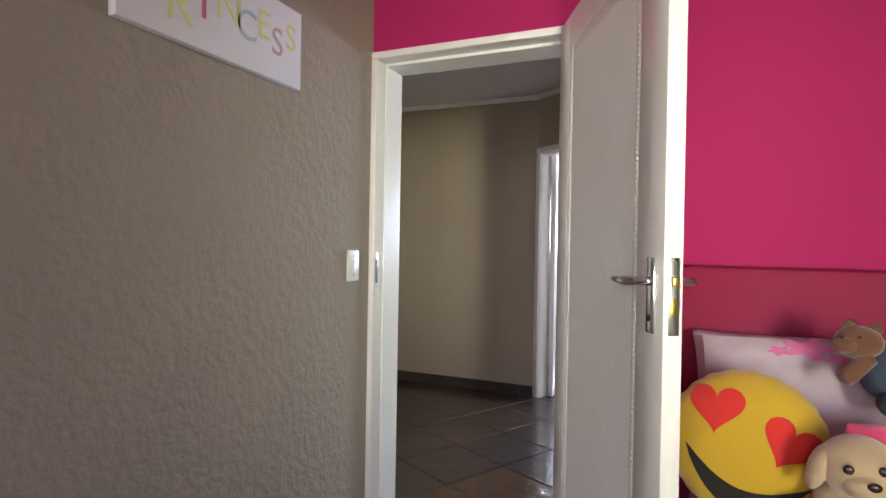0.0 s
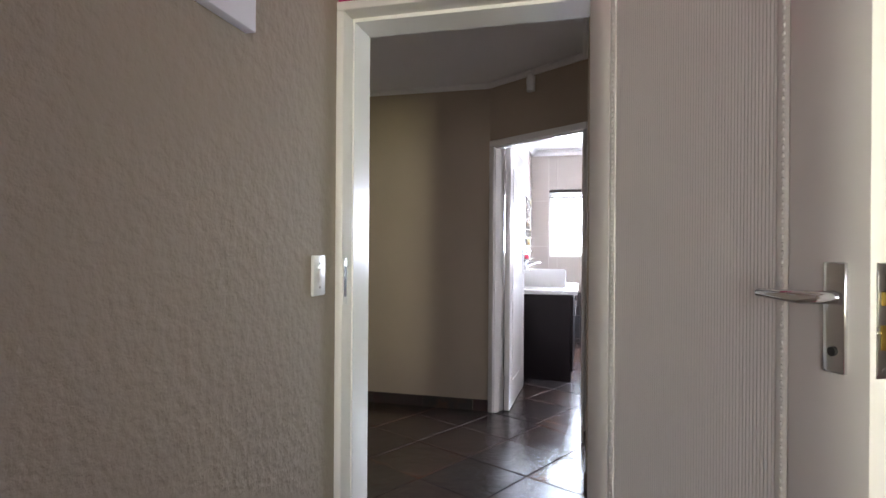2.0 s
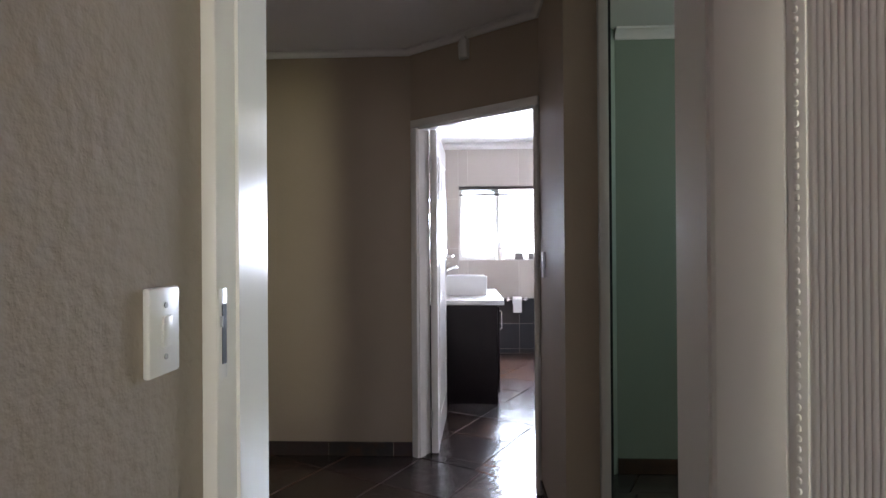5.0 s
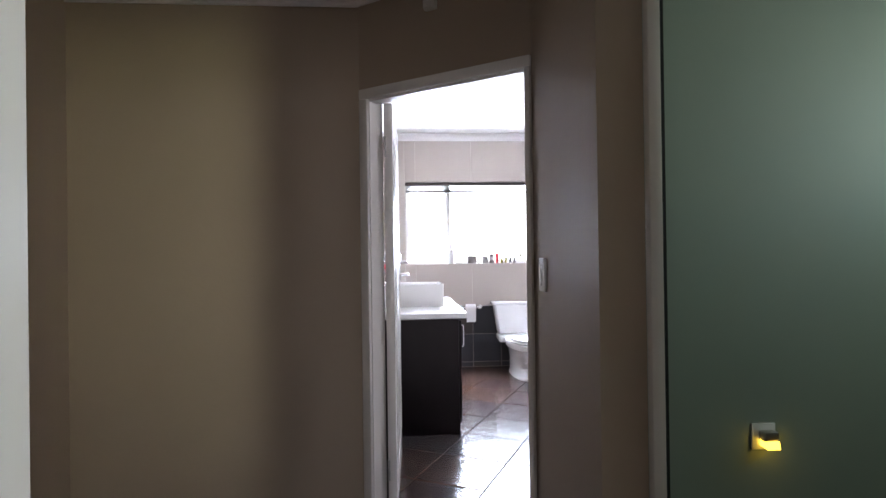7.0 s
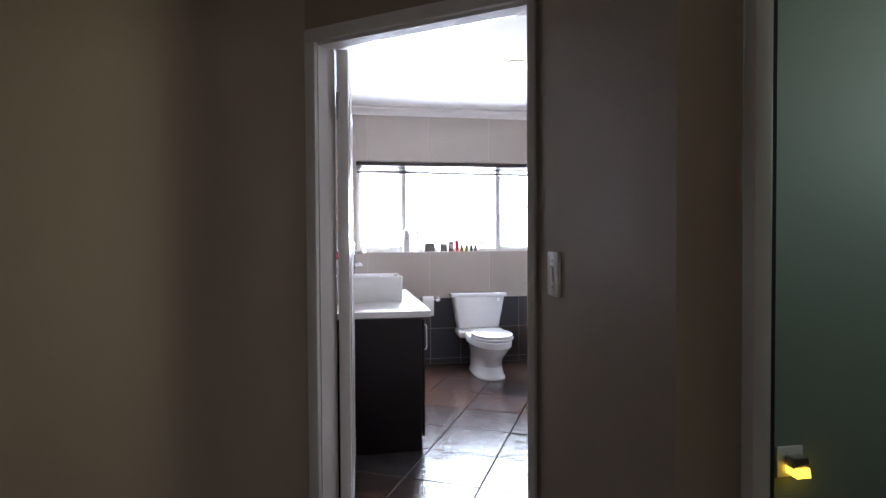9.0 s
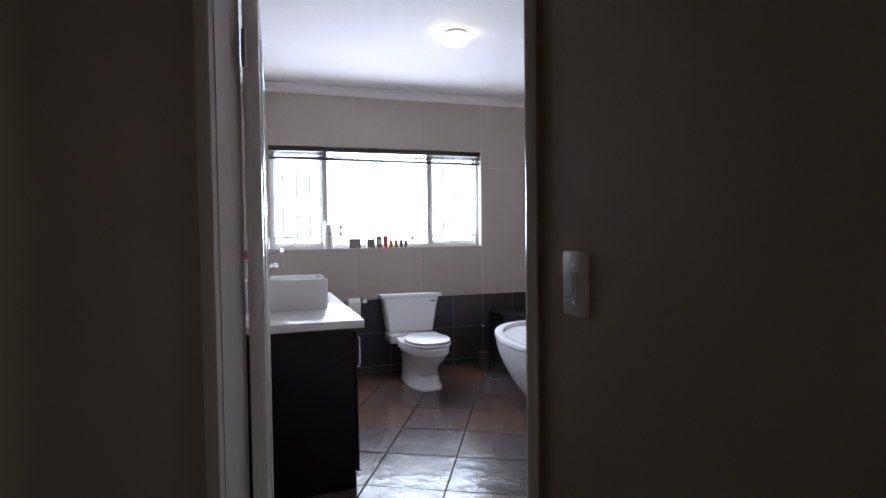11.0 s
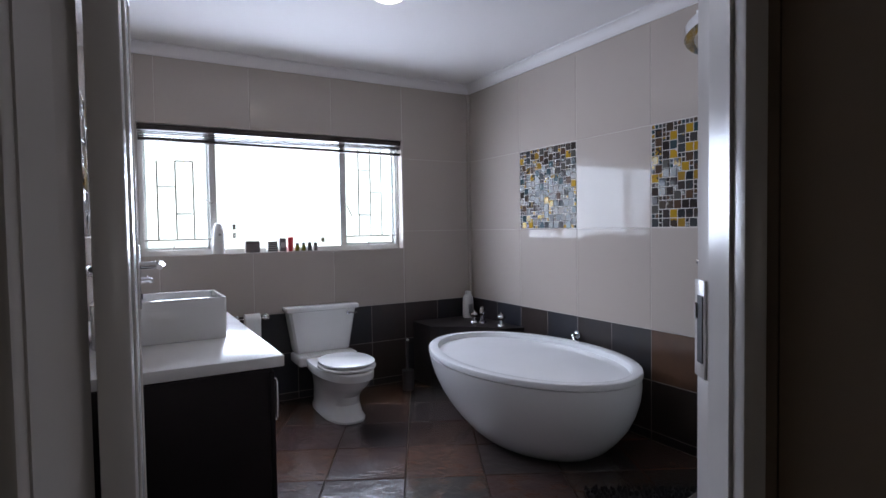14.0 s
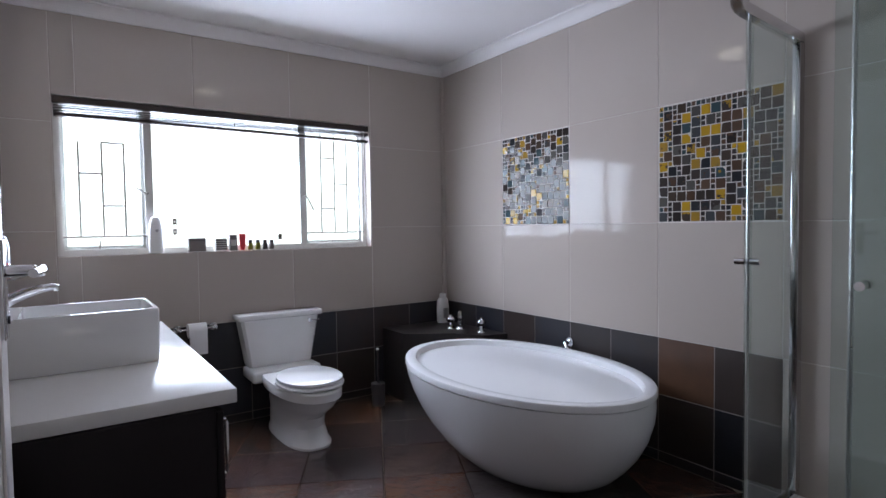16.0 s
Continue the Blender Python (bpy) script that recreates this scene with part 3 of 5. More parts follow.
for a, c in ((WX0 + 0.035, M1 - 0.022), (M2 + 0.022, WX1 - 0.035)):
    s_ = bmesh.new()
    for r in ((a, a + 0.02, WZ0 + 0.035, WZ1 - 0.035), (c - 0.02, c, WZ0 + 0.035, WZ1 - 0.035), (a, c, WZ0 + 0.035, WZ0 + 0.055), (a, c, WZ1 - 0.055, WZ1 - 0.035)):
        box(s_, r[0], r[1], WY + 0.012, WY + 0.03, r[2], r[3])
    part("sash", s_, STEELW, win)
    g_ = bmesh.new()
    w_ = c - a
    y_ = WY - 0.035
    xs, zt = ((-0.716, -0.601, -0.488), 1.79) if a < 0 else ((0.753, 0.856, 0.954), 1.78)
    for x in xs:
        rod(g_, (x, y_, 1.24), (x, y_, zt if a < 0 else WZ1 - 0.04), 0.006, seg=6)
    rod(g_, (a, y_, 1.24), (c, y_, 1.24), 0.006, seg=6)
    k0 = 1 if a < 0 else 0
    rod(g_, (xs[k0], y_, zt), (xs[k0 + 1], y_, zt), 0.006, seg=6)
    zz = (1.609, 1.421) if a < 0 else (1.413, 1.596)
    rod(g_, (xs[0], y_, zz[0]), (xs[1], y_, zz[0]), 0.006, seg=6)
    rod(g_, (xs[1], y_, zz[1]), (xs[2], y_, zz[1]), 0.006, seg=6)
    part("burglar_bar", g_, BARS, win, "thin painted burglar bars")
    st = bmesh.new()
    tube(st, [(a + w_ * 0.2, y_ - 0.01, WZ0 + 0.045), (a + w_ * 0.6, y_ - 0.03, WZ0 + 0.05), (a + w_ * 0.9, y_ - 0.02, WZ0 + 0.045)], 0.004, 6)
    rod(st, (a + w_ * 0.42, y_ - 0.02, WZ0 + 0.04), (a + w_ * 0.42, y_ - 0.02, WZ0 + 0.085), 0.007, 0.004, 8)
    part("stay", st, BARS, win, "casement stay with a peg")
for x, sx in ((M1 - 0.01, -1), (M2 + 0.01, 1)):
    b = bmesh.new()
    tube(b, [(x, WY - 0.02, 1.50), (x, WY - 0.05, 1.50), (x + 0.012 * sx, WY - 0.055, 1.49), (x + 0.045 * sx, WY - 0.05, 1.43 if sx > 0 else 1.52), (x + 0.06 * sx, WY - 0.045, 1.40 if sx > 0 else 1.53)], 0.006, 8)
    part("catch", b, BARS, win, "window catch lever")
blind = thing("venetian_blind", WX0, 8.01, WZ1, "dark wood venetian blind pulled up to the window head", "blind")
part("head_rail", boxes((WX0 + 0.006, WX1 - 0.006, 7.985, 8.03, 1.992, 2.028), bevel=0.003), BLIND, blind)
for k in range(4):
    m = Matrix.Translation((0.144, 8.008, 1.978 - 0.011 * k)) @ pose(0, 0, 0, 6 - 4 * k, -0.25 * k, 0)
    part("slat", boxes((WX0 - 0.144 + 0.012, WX1 - 0.144 - 0.012, -0.024, 0.024, -0.0016, 0.0016), m=m), BLIND, blind)
part("bottom_rail", boxes((WX0 - 0.144 + 0.012, WX1 - 0.144 - 0.012, -0.024, 0.024, -0.009, 0.009), bevel=0.003, m=Matrix.Translation((0.144, 8.006, 1.921)) @ pose(0, 0, 0, 0, 0.35, 0)), BLIND, blind)
for x in (-0.42, 0.144, 0.66):
    b = bmesh.new()
    rod(b, (x, 7.984, 1.92), (x, 7.984, 2.0), 0.002, seg=6)
    part("cord", b, BLIND, blind)
b = bmesh.new()
tube(b, [(1.075, 7.99, 2.0), (1.078, 7.99, 1.6), (1.08, 7.99, 1.36), (1.073, 7.99, 1.30), (1.088, 7.99, 1.32), (1.082, 7.99, 1.42)], 0.003, 6)
part("pull_cord", b, WHITE, blind)
b = bmesh.new()
box(b, -30, 32, 19.9, 20.0, -0.15, 30)
structure("backdrop", b, glow_mat("bright_sky_haze", (0.95, 0.98, 1.0), 1.8), "bright white sky haze beyond the window")
# Window frames out of view; the passage one and the wide bedroom one are added.
for nm, x0, x1, y0, y1, z0, z1, ax in (("window_4", -1.0, 0.6, -2.79, -2.75, 0.7, 2.1, "x"), ("window_2", 1.4, 2.2, -2.79, -2.75, 0.7, 2.1, "x"), ("window_3", 2.36, 2.40, 2.5, 4.2, 1.5, 2.4, "y")):
    b = bmesh.new()
    if ax == "y":
        for k in (0, 0.5, 1):
            yy = y0 + (y1 - y0 - 0.04) * k
            box(b, x0, x1, yy, yy + 0.04, z0, z1)
        box(b, x0, x1, y0, y1, z0, z0 + 0.04)
        box(b, x0, x1, y0, y1, z1 - 0.04, z1)
    else:
        for k in (0, 0.5, 1):
            xx = x0 + (x1 - x0 - 0.04) * k
            box(b, xx, xx + 0.04, y0, y1, z0, z1)
        box(b, x0, x1, y0, y1, z0, z0 + 0.04)
        box(b, x0, x1, y0, y1, z1 - 0.04, z1)
    structure(nm, b, STEELW, "unseen white steel window frame")

# ---------------------------------------------------------------- bathroom things
TX, TY, TZ = 1.22, 6.475, 0.51
tub = thing("freestanding_bath", TX, TY, 0, "white oval egg-shaped freestanding bath", "bathtub")
b = bmesh.new()
hull = [(0.0, 0.50), (0.02, 0.58), (0.06, 0.665), (0.12, 0.755), (0.19, 0.84), (0.27, 0.91), (0.35, 0.96), (0.42, 0.985), (0.472, 0.993)]
loft(b, [oval(TX + 0.015 * (1 - z / 0.46), TY - 0.075 * (1 - z / 0.46), z, 0.523 * k, 0.80 * k, 64) for z, k in hull] + [oval(TX, TY, 0.474, 0.51, 0.785, 64)], True, True)
part("hull", b, ACRYL, tub)
b = bmesh.new()
rim = [(0.476, 0.519, 0.796), (0.480, 0.524, 0.801), (0.502, 0.524, 0.801), (0.509, 0.520, 0.797), (0.511, 0.513, 0.790), (0.511, 0.462, 0.752), (0.508, 0.456, 0.746), (0.49, 0.452, 0.741), (0.40, 0.442, 0.715), (0.28, 0.41, 0.655), (0.20, 0.36, 0.58), (0.155, 0.28, 0.48), (0.14, 0.12, 0.25), (0.138, 0.02, 0.03)]
loft(b, [oval(TX, TY, z, a, c, 64) for z, a, c in rim], True, True)
part("basin", b, ACRYL, tub, "glossy white rim and inside")
b = bmesh.new()
rod(b, (TX, TY + 0.1, 0.139), (TX, TY + 0.1, 0.146), 0.03)
part("drain", b, CHROME, tub, "chrome drain")

TCX = 0.365
wc = thing("toilet", TCX, 7.55, 0, "white ceramic toilet with closed lid and cistern", "toilet")
b = bmesh.new()
base = [(0.0, 0.140, 7.540, 0.335, 2.6), (0.015, 0.140, 7.540, 0.338, 2.6), (0.04, 0.128, 7.550, 0.322, 2.5), (0.10, 0.132, 7.575, 0.285, 2.4), (0.16, 0.134, 7.565, 0.295, 2.3), (0.21, 0.144, 7.535, 0.335, 2.3), (0.255, 0.160, 7.510, 0.38, 2.3), (0.295, 0.180, 7.500, 0.402, 2.3), (0.305, 0.188, 7.495, 0.412, 2.3), (0.350, 0.190, 7.495, 0.415, 2.3), (0.360, 0.184, 7.495, 0.408, 2.3)]
loft(b, [oval(TCX, cy, z, a, c, 48, e) for z, a, cy, c, e in base])
part("bowl", b, CERAMIC, wc)
b = bmesh.new()
box(b, TCX - 0.225, TCX + 0.225, 7.70, 7.955, 0.30, 0.375, 0.02, seg=3)
part("cistern_shelf", b, CERAMIC, wc)


def slab(z0, z1, sx, sy, cy, r=0.008):
    b_ = bmesh.new()
    loft(b_, [oval(TCX, cy, z, sx - d, sy - d, 48, 2.15) for z, d in ((z0, r), (z0 + r * 0.6, 0), (z1 - r * 0.6, 0), (z1, r))])
    return b_


part("seat", slab(0.364, 0.384, 0.188, 0.238, 7.335), CERAMIC, wc)
part("lid", slab(0.388, 0.412, 0.182, 0.230, 7.337), CERAMIC, wc, "closed white toilet lid")
b = bmesh.new()
rings = []
for z, w0, y0 in ((0.378, 0.205, 7.825), (0.39, 0.21, 7.82), (0.55, 0.235, 7.815), (0.685, 0.258, 7.812)):
    rings.append([(TCX + w0 * sx, y, z) for sx, y in ((-1, 7.955), (1, 7.955), (1, y0 + 0.02), (0.93, y0), (-0.93, y0), (-1, y0 + 0.02))])
loft(b, rings)
part("cistern", b, CERAMIC, wc)
part("cistern_lid", boxes((TCX - 0.278, TCX + 0.278, 7.797, 7.962, 0.686, 0.722), bevel=0.008), CERAMIC, wc)
b = bmesh.new()
rod(b, (TCX + 0.19, 7.815, 0.655), (TCX + 0.19, 7.795, 0.655), 0.014)
tube(b, [(TCX + 0.19, 7.793, 0.655), (TCX + 0.215, 7.79, 0.654), (TCX + 0.25, 7.79, 0.65)], 0.006, 8)
part("flush_lever", b, CHROME, wc, "chrome flush lever")

# vanity, counter, basin
van = thing("vanity_cabinet", -0.76, 6.4, 0, "dark espresso wood vanity cabinet", "cabinet")
VX, VY0, VY1 = -0.471, 5.752, 7.08
part("carcass", boxes((XL + 0.004, VX - 0.02, VY0, VY1, 0.0, 0.80), bevel=0.002), ESPRESSO, van)
part("plinth", boxes((VX - 0.0195, VX - 0.016, VY0 + 0.002, VY1 - 0.01, 0.0, 0.07)), ESPRESSO, van)
for k in range(3):
    y0 = VY0 + 0.004 + k * 0.442
    d = part("door", boxes((VX - 0.018, VX, y0, y0 + 0.436, 0.085, 0.790), bevel=0.002), ESPRESSO, van)
    hb = bmesh.new()
    yy = y0 + (0.05 if k != 1 else 0.386)
    tube(hb, [(VX, yy, 0.60), (VX + 0.015, yy, 0.60), (VX + 0.018, yy, 0.61), (VX + 0.018, yy, 0.74), (VX + 0.015, yy, 0.75), (VX, yy, 0.75)], 0.005, 8)
    part("handle", hb, CHROME, d, "chrome bar handle")
single("vanity_counter", boxes((XL + 0.003, -0.432, 5.765, 7.12, 0.802, 0.842), bevel=0.004), COUNTER, "white stone vanity counter on a dark cabinet", "counter")
bas = thing("vessel_basin", -0.80, 6.406, 0.842, "white rectangular ceramic vessel basin on the counter", "basin")
b = bmesh.new()
bx0, bx1, by0, by1 = -1.045, -0.553, 6.235, 6.577


def rect(x0, x1, y0, y1, z, r=0.012):
    pts = []
    for cx, cy, a0 in ((x1 - r, y1 - r, 0), (x0 + r, y1 - r, 90), (x0 + r, y0 + r, 180), (x1 - r, y0 + r, 270)):
        for k in range(4):
            a = radians(a0 + k * 30)
            pts.append((cx + r * math.cos(a), cy + r * math.sin(a), z))
    return pts


loft(b, [rect(bx0 + d0, bx1 - d0, by0 + d0, by1 - d0, z) for z, d0 in ((0.843, 0.006), (0.848, 0.003), (0.93, 0.001), (1.012, 0.0), (1.0185, 0.003))]
     + [rect(bx0 + 0.12, bx1 - d1, by0 + d1, by1 - d1, z, 0.02) for z, d1 in ((1.0185, 0.014), (1.013, 0.018), (0.94, 0.024), (0.905, 0.05))])
part("bowl", b, CERAMIC, bas)
b = bmesh.new()
rod(b, (-0.76, 6.406, 0.905), (-0.76, 6.406, 0.910), 0.025)
part("drain", b, CHROME, bas)
tap = thing("basin_mixer_tap", -0.985, 6.41, 1.0185, "chrome single-lever basin mixer tap", "tap")
b = bmesh.new()
loft(b, [oval(-0.985, 6.41, z, q, q, 24) for z, q in ((1.0188, 0.034), (1.024, 0.033), (1.032, 0.024), (1.06, 0.023), (1.086, 0.027), (1.094, 0.030))])
part("body", b, CHROME, tap)
b = bmesh.new()
tube(b, [(-0.980, 6.41, 1.045), (-0.945, 6.41, 1.064), (-0.905, 6.41, 1.080), (-0.865, 6.41, 1.091), (-0.840, 6.41, 1.095), (-0.829, 6.41, 1.091), (-0.827, 6.41, 1.081)], [0.021, 0.019, 0.016, 0.014, 0.013, 0.012, 0.010], 14)
part("spout", b, CHROME, tap)
b = bmesh.new()
loft(b, [oval(-0.985, 6.41, z, q, q, 24) for z, q in ((1.0945, 0.031), (1.102, 0.033), (1.112, 0.028), (1.117, 0.014))])
loft(b, [[(x, 6.41 - w, z - 0.003), (x, 6.41 + w, z - 0.003), (x, 6.41 + w, z + 0.003), (x, 6.41 - w, z + 0.003)] for x, w, z in ((-1.000, 0.012, 1.118), (-0.950, 0.013, 1.124), (-0.905, 0.014, 1.135), (-0.893, 0.010, 1.138))])
part("lever", b, CHROME, tap)
sd = thing("soap_dispenser", -0.99, 6.55, 1.11, "clear plastic soap dispenser of pink soap on a chrome dish", "soap dispenser")
b = bmesh.new()
box(b, -1.055, -0.935, 6.49, 6.60, 1.116, 1.130, 0.005)
rod(b, (-1.062, 6.545, 1.112), (-0.99, 6.545, 1.114), 0.007)
part("dish", b, CHROME, sd)
PSOAP = mat("pink_soap", (0.85, 0.10, 0.16), 0.25, var=0.05, bump=0)
CLEARP = mat("cloudy_plastic", (0.55, 0.55, 0.62), 0.2, var=0.05, bump=0)
part("soap", boxes((-1.045, -0.953, 6.505, 6.585, 1.1305, 1.172), bevel=0.008), PSOAP, sd, "pink liquid soap")
b = bmesh.new()
loft(b, [rect(-1.045 + d, -0.953 - d, 6.505 + d * 0.6, 6.585 - d * 0.6, z, 0.014) for z, d in ((1.1725, 0), (1.23, 0.001), (1.256, 0.008), (1.266, 0.02))])
part("bottle", b, CLEARP, sd)

# paper holder
ph = thing("toilet_paper_holder", -0.135, 7.93, 0.645, "chrome toilet paper holder with a white roll", "paper holder")
for x in (-0.24, -0.03):
    b = bmesh.new()
    rod(b, (x, YW, 0.657), (x, 7.955, 0.657), 0.024, seg=16)
    rod(b, (x, 7.955, 0.657), (x, 7.905, 0.657), 0.011)
    bmesh.ops.create_uvsphere(b, u_segments=12, v_segments=8, radius=0.016, matrix=Matrix.Translation((x, 7.90, 0.657)))
    part("bracket", b, CHROME, ph)
b = bmesh.new()
rod(b, (-0.24, 7.90, 0.657), (-0.03, 7.90, 0.657), 0.007)
part("bar", b, CHROME, ph)
PAPER = mat("toilet_paper", (0.82, 0.81, 0.80), 0.9, var=0.03, bump=0.2, bscale=150)
b = bmesh.new()
rod(b, (-0.19, 7.90, 0.650), (-0.085, 7.90, 0.650), 0.045, seg=28)
part("roll", b, PAPER, ph)
b = bmesh.new()
loft(b, [[(x, y, z) for y, z in ((7.853, 0.650), (7.852, 0.585), (7.856, 0.505), (7.858, 0.505), (7.8545, 0.585), (7.8555, 0.650))] for x in (-0.188, -0.087)])
part("loose_sheet", b, PAPER, ph)

# corner ledge, bath taps, overflow
led = bmesh.new()
prism(led, [(1.2, YW - 0.001), (1.2, 7.66), (1.5, 7.45), (1.62, 7.25), (XR - 0.001, 7.2), (XR - 0.001, YW - 0.001)], 0.0, 0.50)
ledge = single("tiled_corner_ledge", led, SLATEW, "dark slate tiled ledge in the corner behind the bath", "ledge", soft=False)
taps = thing("bath_taps", 1.64, 7.55, 0.500, "chrome bath spout between two cross taps", "tap")
for nm, x, y in (("hot_tap", 1.60, 7.63), ("cold_tap", 1.69, 7.37)):
    b = bmesh.new()
    rod(b, (x, y, 0.500), (x, y, 0.512), 0.034, 0.028, 18)
    rod(b, (x, y, 0.512), (x, y, 0.560), 0.017, 0.015, 14)
    bmesh.ops.create_uvsphere(b, u_segments=14, v_segments=10, radius=0.036, matrix=Matrix.Translation((x, y, 0.568)) @ Matrix.Diagonal((1, 1, 0.75, 1)))
    rod(b, (x, y, 0.586), (x, y, 0.604), 0.014, 0.010, 12)
    part(nm, b, CHROME, taps)
b = bmesh.new()
rod(b, (1.645, 7.57, 0.500), (1.645, 7.57, 0.515), 0.034, 0.026, 18)
tube(b, [(1.645, 7.57, 0.510), (1.645, 7.57, 0.585), (1.64, 7.56, 0.615), (1.615, 7.53, 0.626), (1.575, 7.48, 0.615), (1.56, 7.46, 0.592)], [0.022, 0.020, 0.020, 0.018, 0.016, 0.016], 12)
part("spout", b, CHROME, taps)
btl = thing("shampoo_bottle", 1.70, 7.88, 0.500, "white shampoo bottle standing on the slate ledge", "bottle")
b = bmesh.new()
loft(b, [oval(1.70, 7.88, z, a, c, 24, 2.4) for z, a, c in ((0.501, 0.044, 0.034), (0.510, 0.049, 0.038), (0.620, 0.050, 0.038), (0.680, 0.045, 0.034), (0.700, 0.034, 0.026))])
part("bottle", b, WHITE, btl)
part("cap", boxes((1.678, 1.722, 7.862, 7.898, 0.701, 0.735), bevel=0.006), WHITE, btl)
part("label", boxes((1.68, 1.72, 7.8400, 7.8415, 0.540, 0.620)), STEEL, btl)
lev = thing("wall_lever", XR, 6.60, 0.525, "small chrome lever on the slate wall tiles", "lever")
b = bmesh.new()
rod(b, (XR, 6.60, 0.540), (XR - 0.012, 6.60, 0.540), 0.028, seg=18)
part("rose", b, CHROME, lev)
b = bmesh.new()
tube(b, [(XR - 0.012, 6.60, 0.540), (XR - 0.05, 6.60, 0.537), (XR - 0.06, 6.58, 0.515), (XR - 0.062, 6.545, 0.497)], [0.013, 0.013, 0.011, 0.008], 10)
part("lever", b, CHROME, lev)

# ceiling light
cl = thing("ceiling_light", 0.30, 6.40, 2.554, "round frosted glass ceiling light, switched on", "ceiling light")
b = bmesh.new()
loft(b, [oval(0.30, 6.40, z - 0.006, r, r, 32) for z, r in ((2.56, 0.07), (2.548, 0.075), (2.54, 0.075))])
part("base", b, WHITE, cl)
b = bmesh.new()
loft(b, [oval(0.30, 6.40, z - 0.006, r, r, 32) for z, r in ((2.54, 0.07), (2.532, 0.079), (2.500, 0.079), (2.490, 0.072), (2.486, 0.05))])
part("diffuser", b, glow_mat("lamp_glow", (1.0, 0.95, 0.82), 9.0), cl, "glowing frosted diffuser")

# shower
sh = thing("shower_enclosure", 1.3, 4.9, 0, "quadrant glass shower enclosure with chrome rails and open doors", "shower")
SC, SR = Vector((1.305, 4.845, 0)), 0.43


def arc_pt(a, r=SR):
    return SC + Vector((math.cos(radians(a)), math.sin(radians(a)), 0)) * r


def path(r=SR, n=14):
    return [Vector((XR - 0.005, SC.y + r + 0.035, 0))] + [arc_pt(90 + 90 * k / n, r) for k in range(n + 1)] + [Vector((SC.x - r, 4.46, 0))]


def band(bm_, pts, inner, z0, z1):
    loft(bm_, [[o + Vector((0, 0, z0)), o + Vector((0, 0, z1)), i + Vector((0, 0, z1)), i + Vector((0, 0, z0))] for o, i in zip(pts, inner)])
    return bm_


b = bmesh.new()
tp = [(p.x, p.y) for p in path(SR + 0.04)] + [(XR - 0.005, 4.46)]
prism(b, tp, 0.0, 0.085)
part("tray", b, ACRYL, sh, "white shower tray")
part("top_rail", band(bmesh.new(), path(SR + 0.018), path(SR - 0.018), 2.02, 2.06), CHROME, sh)
part("bottom_rail", band(bmesh.new(), path(SR + 0.018), path(SR - 0.018), 0.0855, 0.11), CHROME, sh)
for nm, x, y in (("wall_profile", XR - 0.021, SC.y + SR + 0.033), ("wall_profile", SC.x - SR, 4.475)):
    part(nm, boxes((x - 0.02, x + 0.02, y - 0.016, y + 0.016, 0.11, 2.02), bevel=0.003), CHROME, sh)


def curved_pane(a0, a1, r, z0, z1, extra=None):
    pts = [arc_pt(a0 + (a1 - a0) * k / 8, r) for k in range(9)]
    if extra is not None:
        pts = [extra] + pts
    ins = [p + (SC - p).normalized() * 0.006 for p in pts]
    return band(bmesh.new(), pts, ins, z0, z1)


g1 = part("fixed_pane", band(bmesh.new(), [Vector((SC.x, SC.y + SR + 0.003, 0)), Vector((XR - 0.042, SC.y + SR + 0.034, 0))], [Vector((SC.x, SC.y + SR - 0.003, 0)), Vector((XR - 0.042, SC.y + SR + 0.028, 0))], 0.111, 2.019), SHGLASS, sh, "clear glass pane", soft=False)
g2 = part("sliding_door", curved_pane(92, 100, SR - 0.012, 0.111, 2.019), SHGLASS, sh, "clear curved glass door")
g3 = part("sliding_door", boxes((SC.x - SR + 0.009, SC.x - SR + 0.015, 4.51, SC.y - 0.04, 0.111, 2.019)), SHGLASS, sh, "clear curved glass door")
g4 = part("fixed_pane", boxes((SC.x - SR - 0.003, SC.x - SR + 0.003, 4.492, SC.y, 0.111, 2.019)), SHGLASS, sh, "clear glass pane", soft=False)
for g in (g1, g2, g3, g4):
    g.visible_shadow = False
for p, g in ((Vector((SC.x - 0.02, SC.y + SR - 0.005, 0)), g2), (Vector((SC.x - SR + 0.012, SC.y - 0.04, 0)), g3)):
    o = (p - SC).normalized()
    b = bmesh.new()
    rod(b, p + Vector((0, 0, 0.111)), p + Vector((0, 0, 2.019)), 0.006, seg=8)
    part("edge_seal", b, STEEL, g, "dark door edge seal")
    b = bmesh.new()
    q = p + Vector((0, -0.028 if g is g3 else 0.0, 1.125 if g is g2 else 1.105))
    rod(b, q - o * 0.045, q - o * 0.008, 0.012, seg=14)
    rod(b, q + o * 0.008, q + o * 0.045, 0.012, seg=14)
    part("knob", b, CHROME, g, "chrome door knob")
for a in (96, 108, 150):
    b = bmesh.new()
    q = arc_pt(a, SR)
    rod(b, q + Vector((0, 0, 2.06)), q + Vector((0, 0, 2.075)), 0.013, seg=12)
    part("roller", b, CHROME, sh)
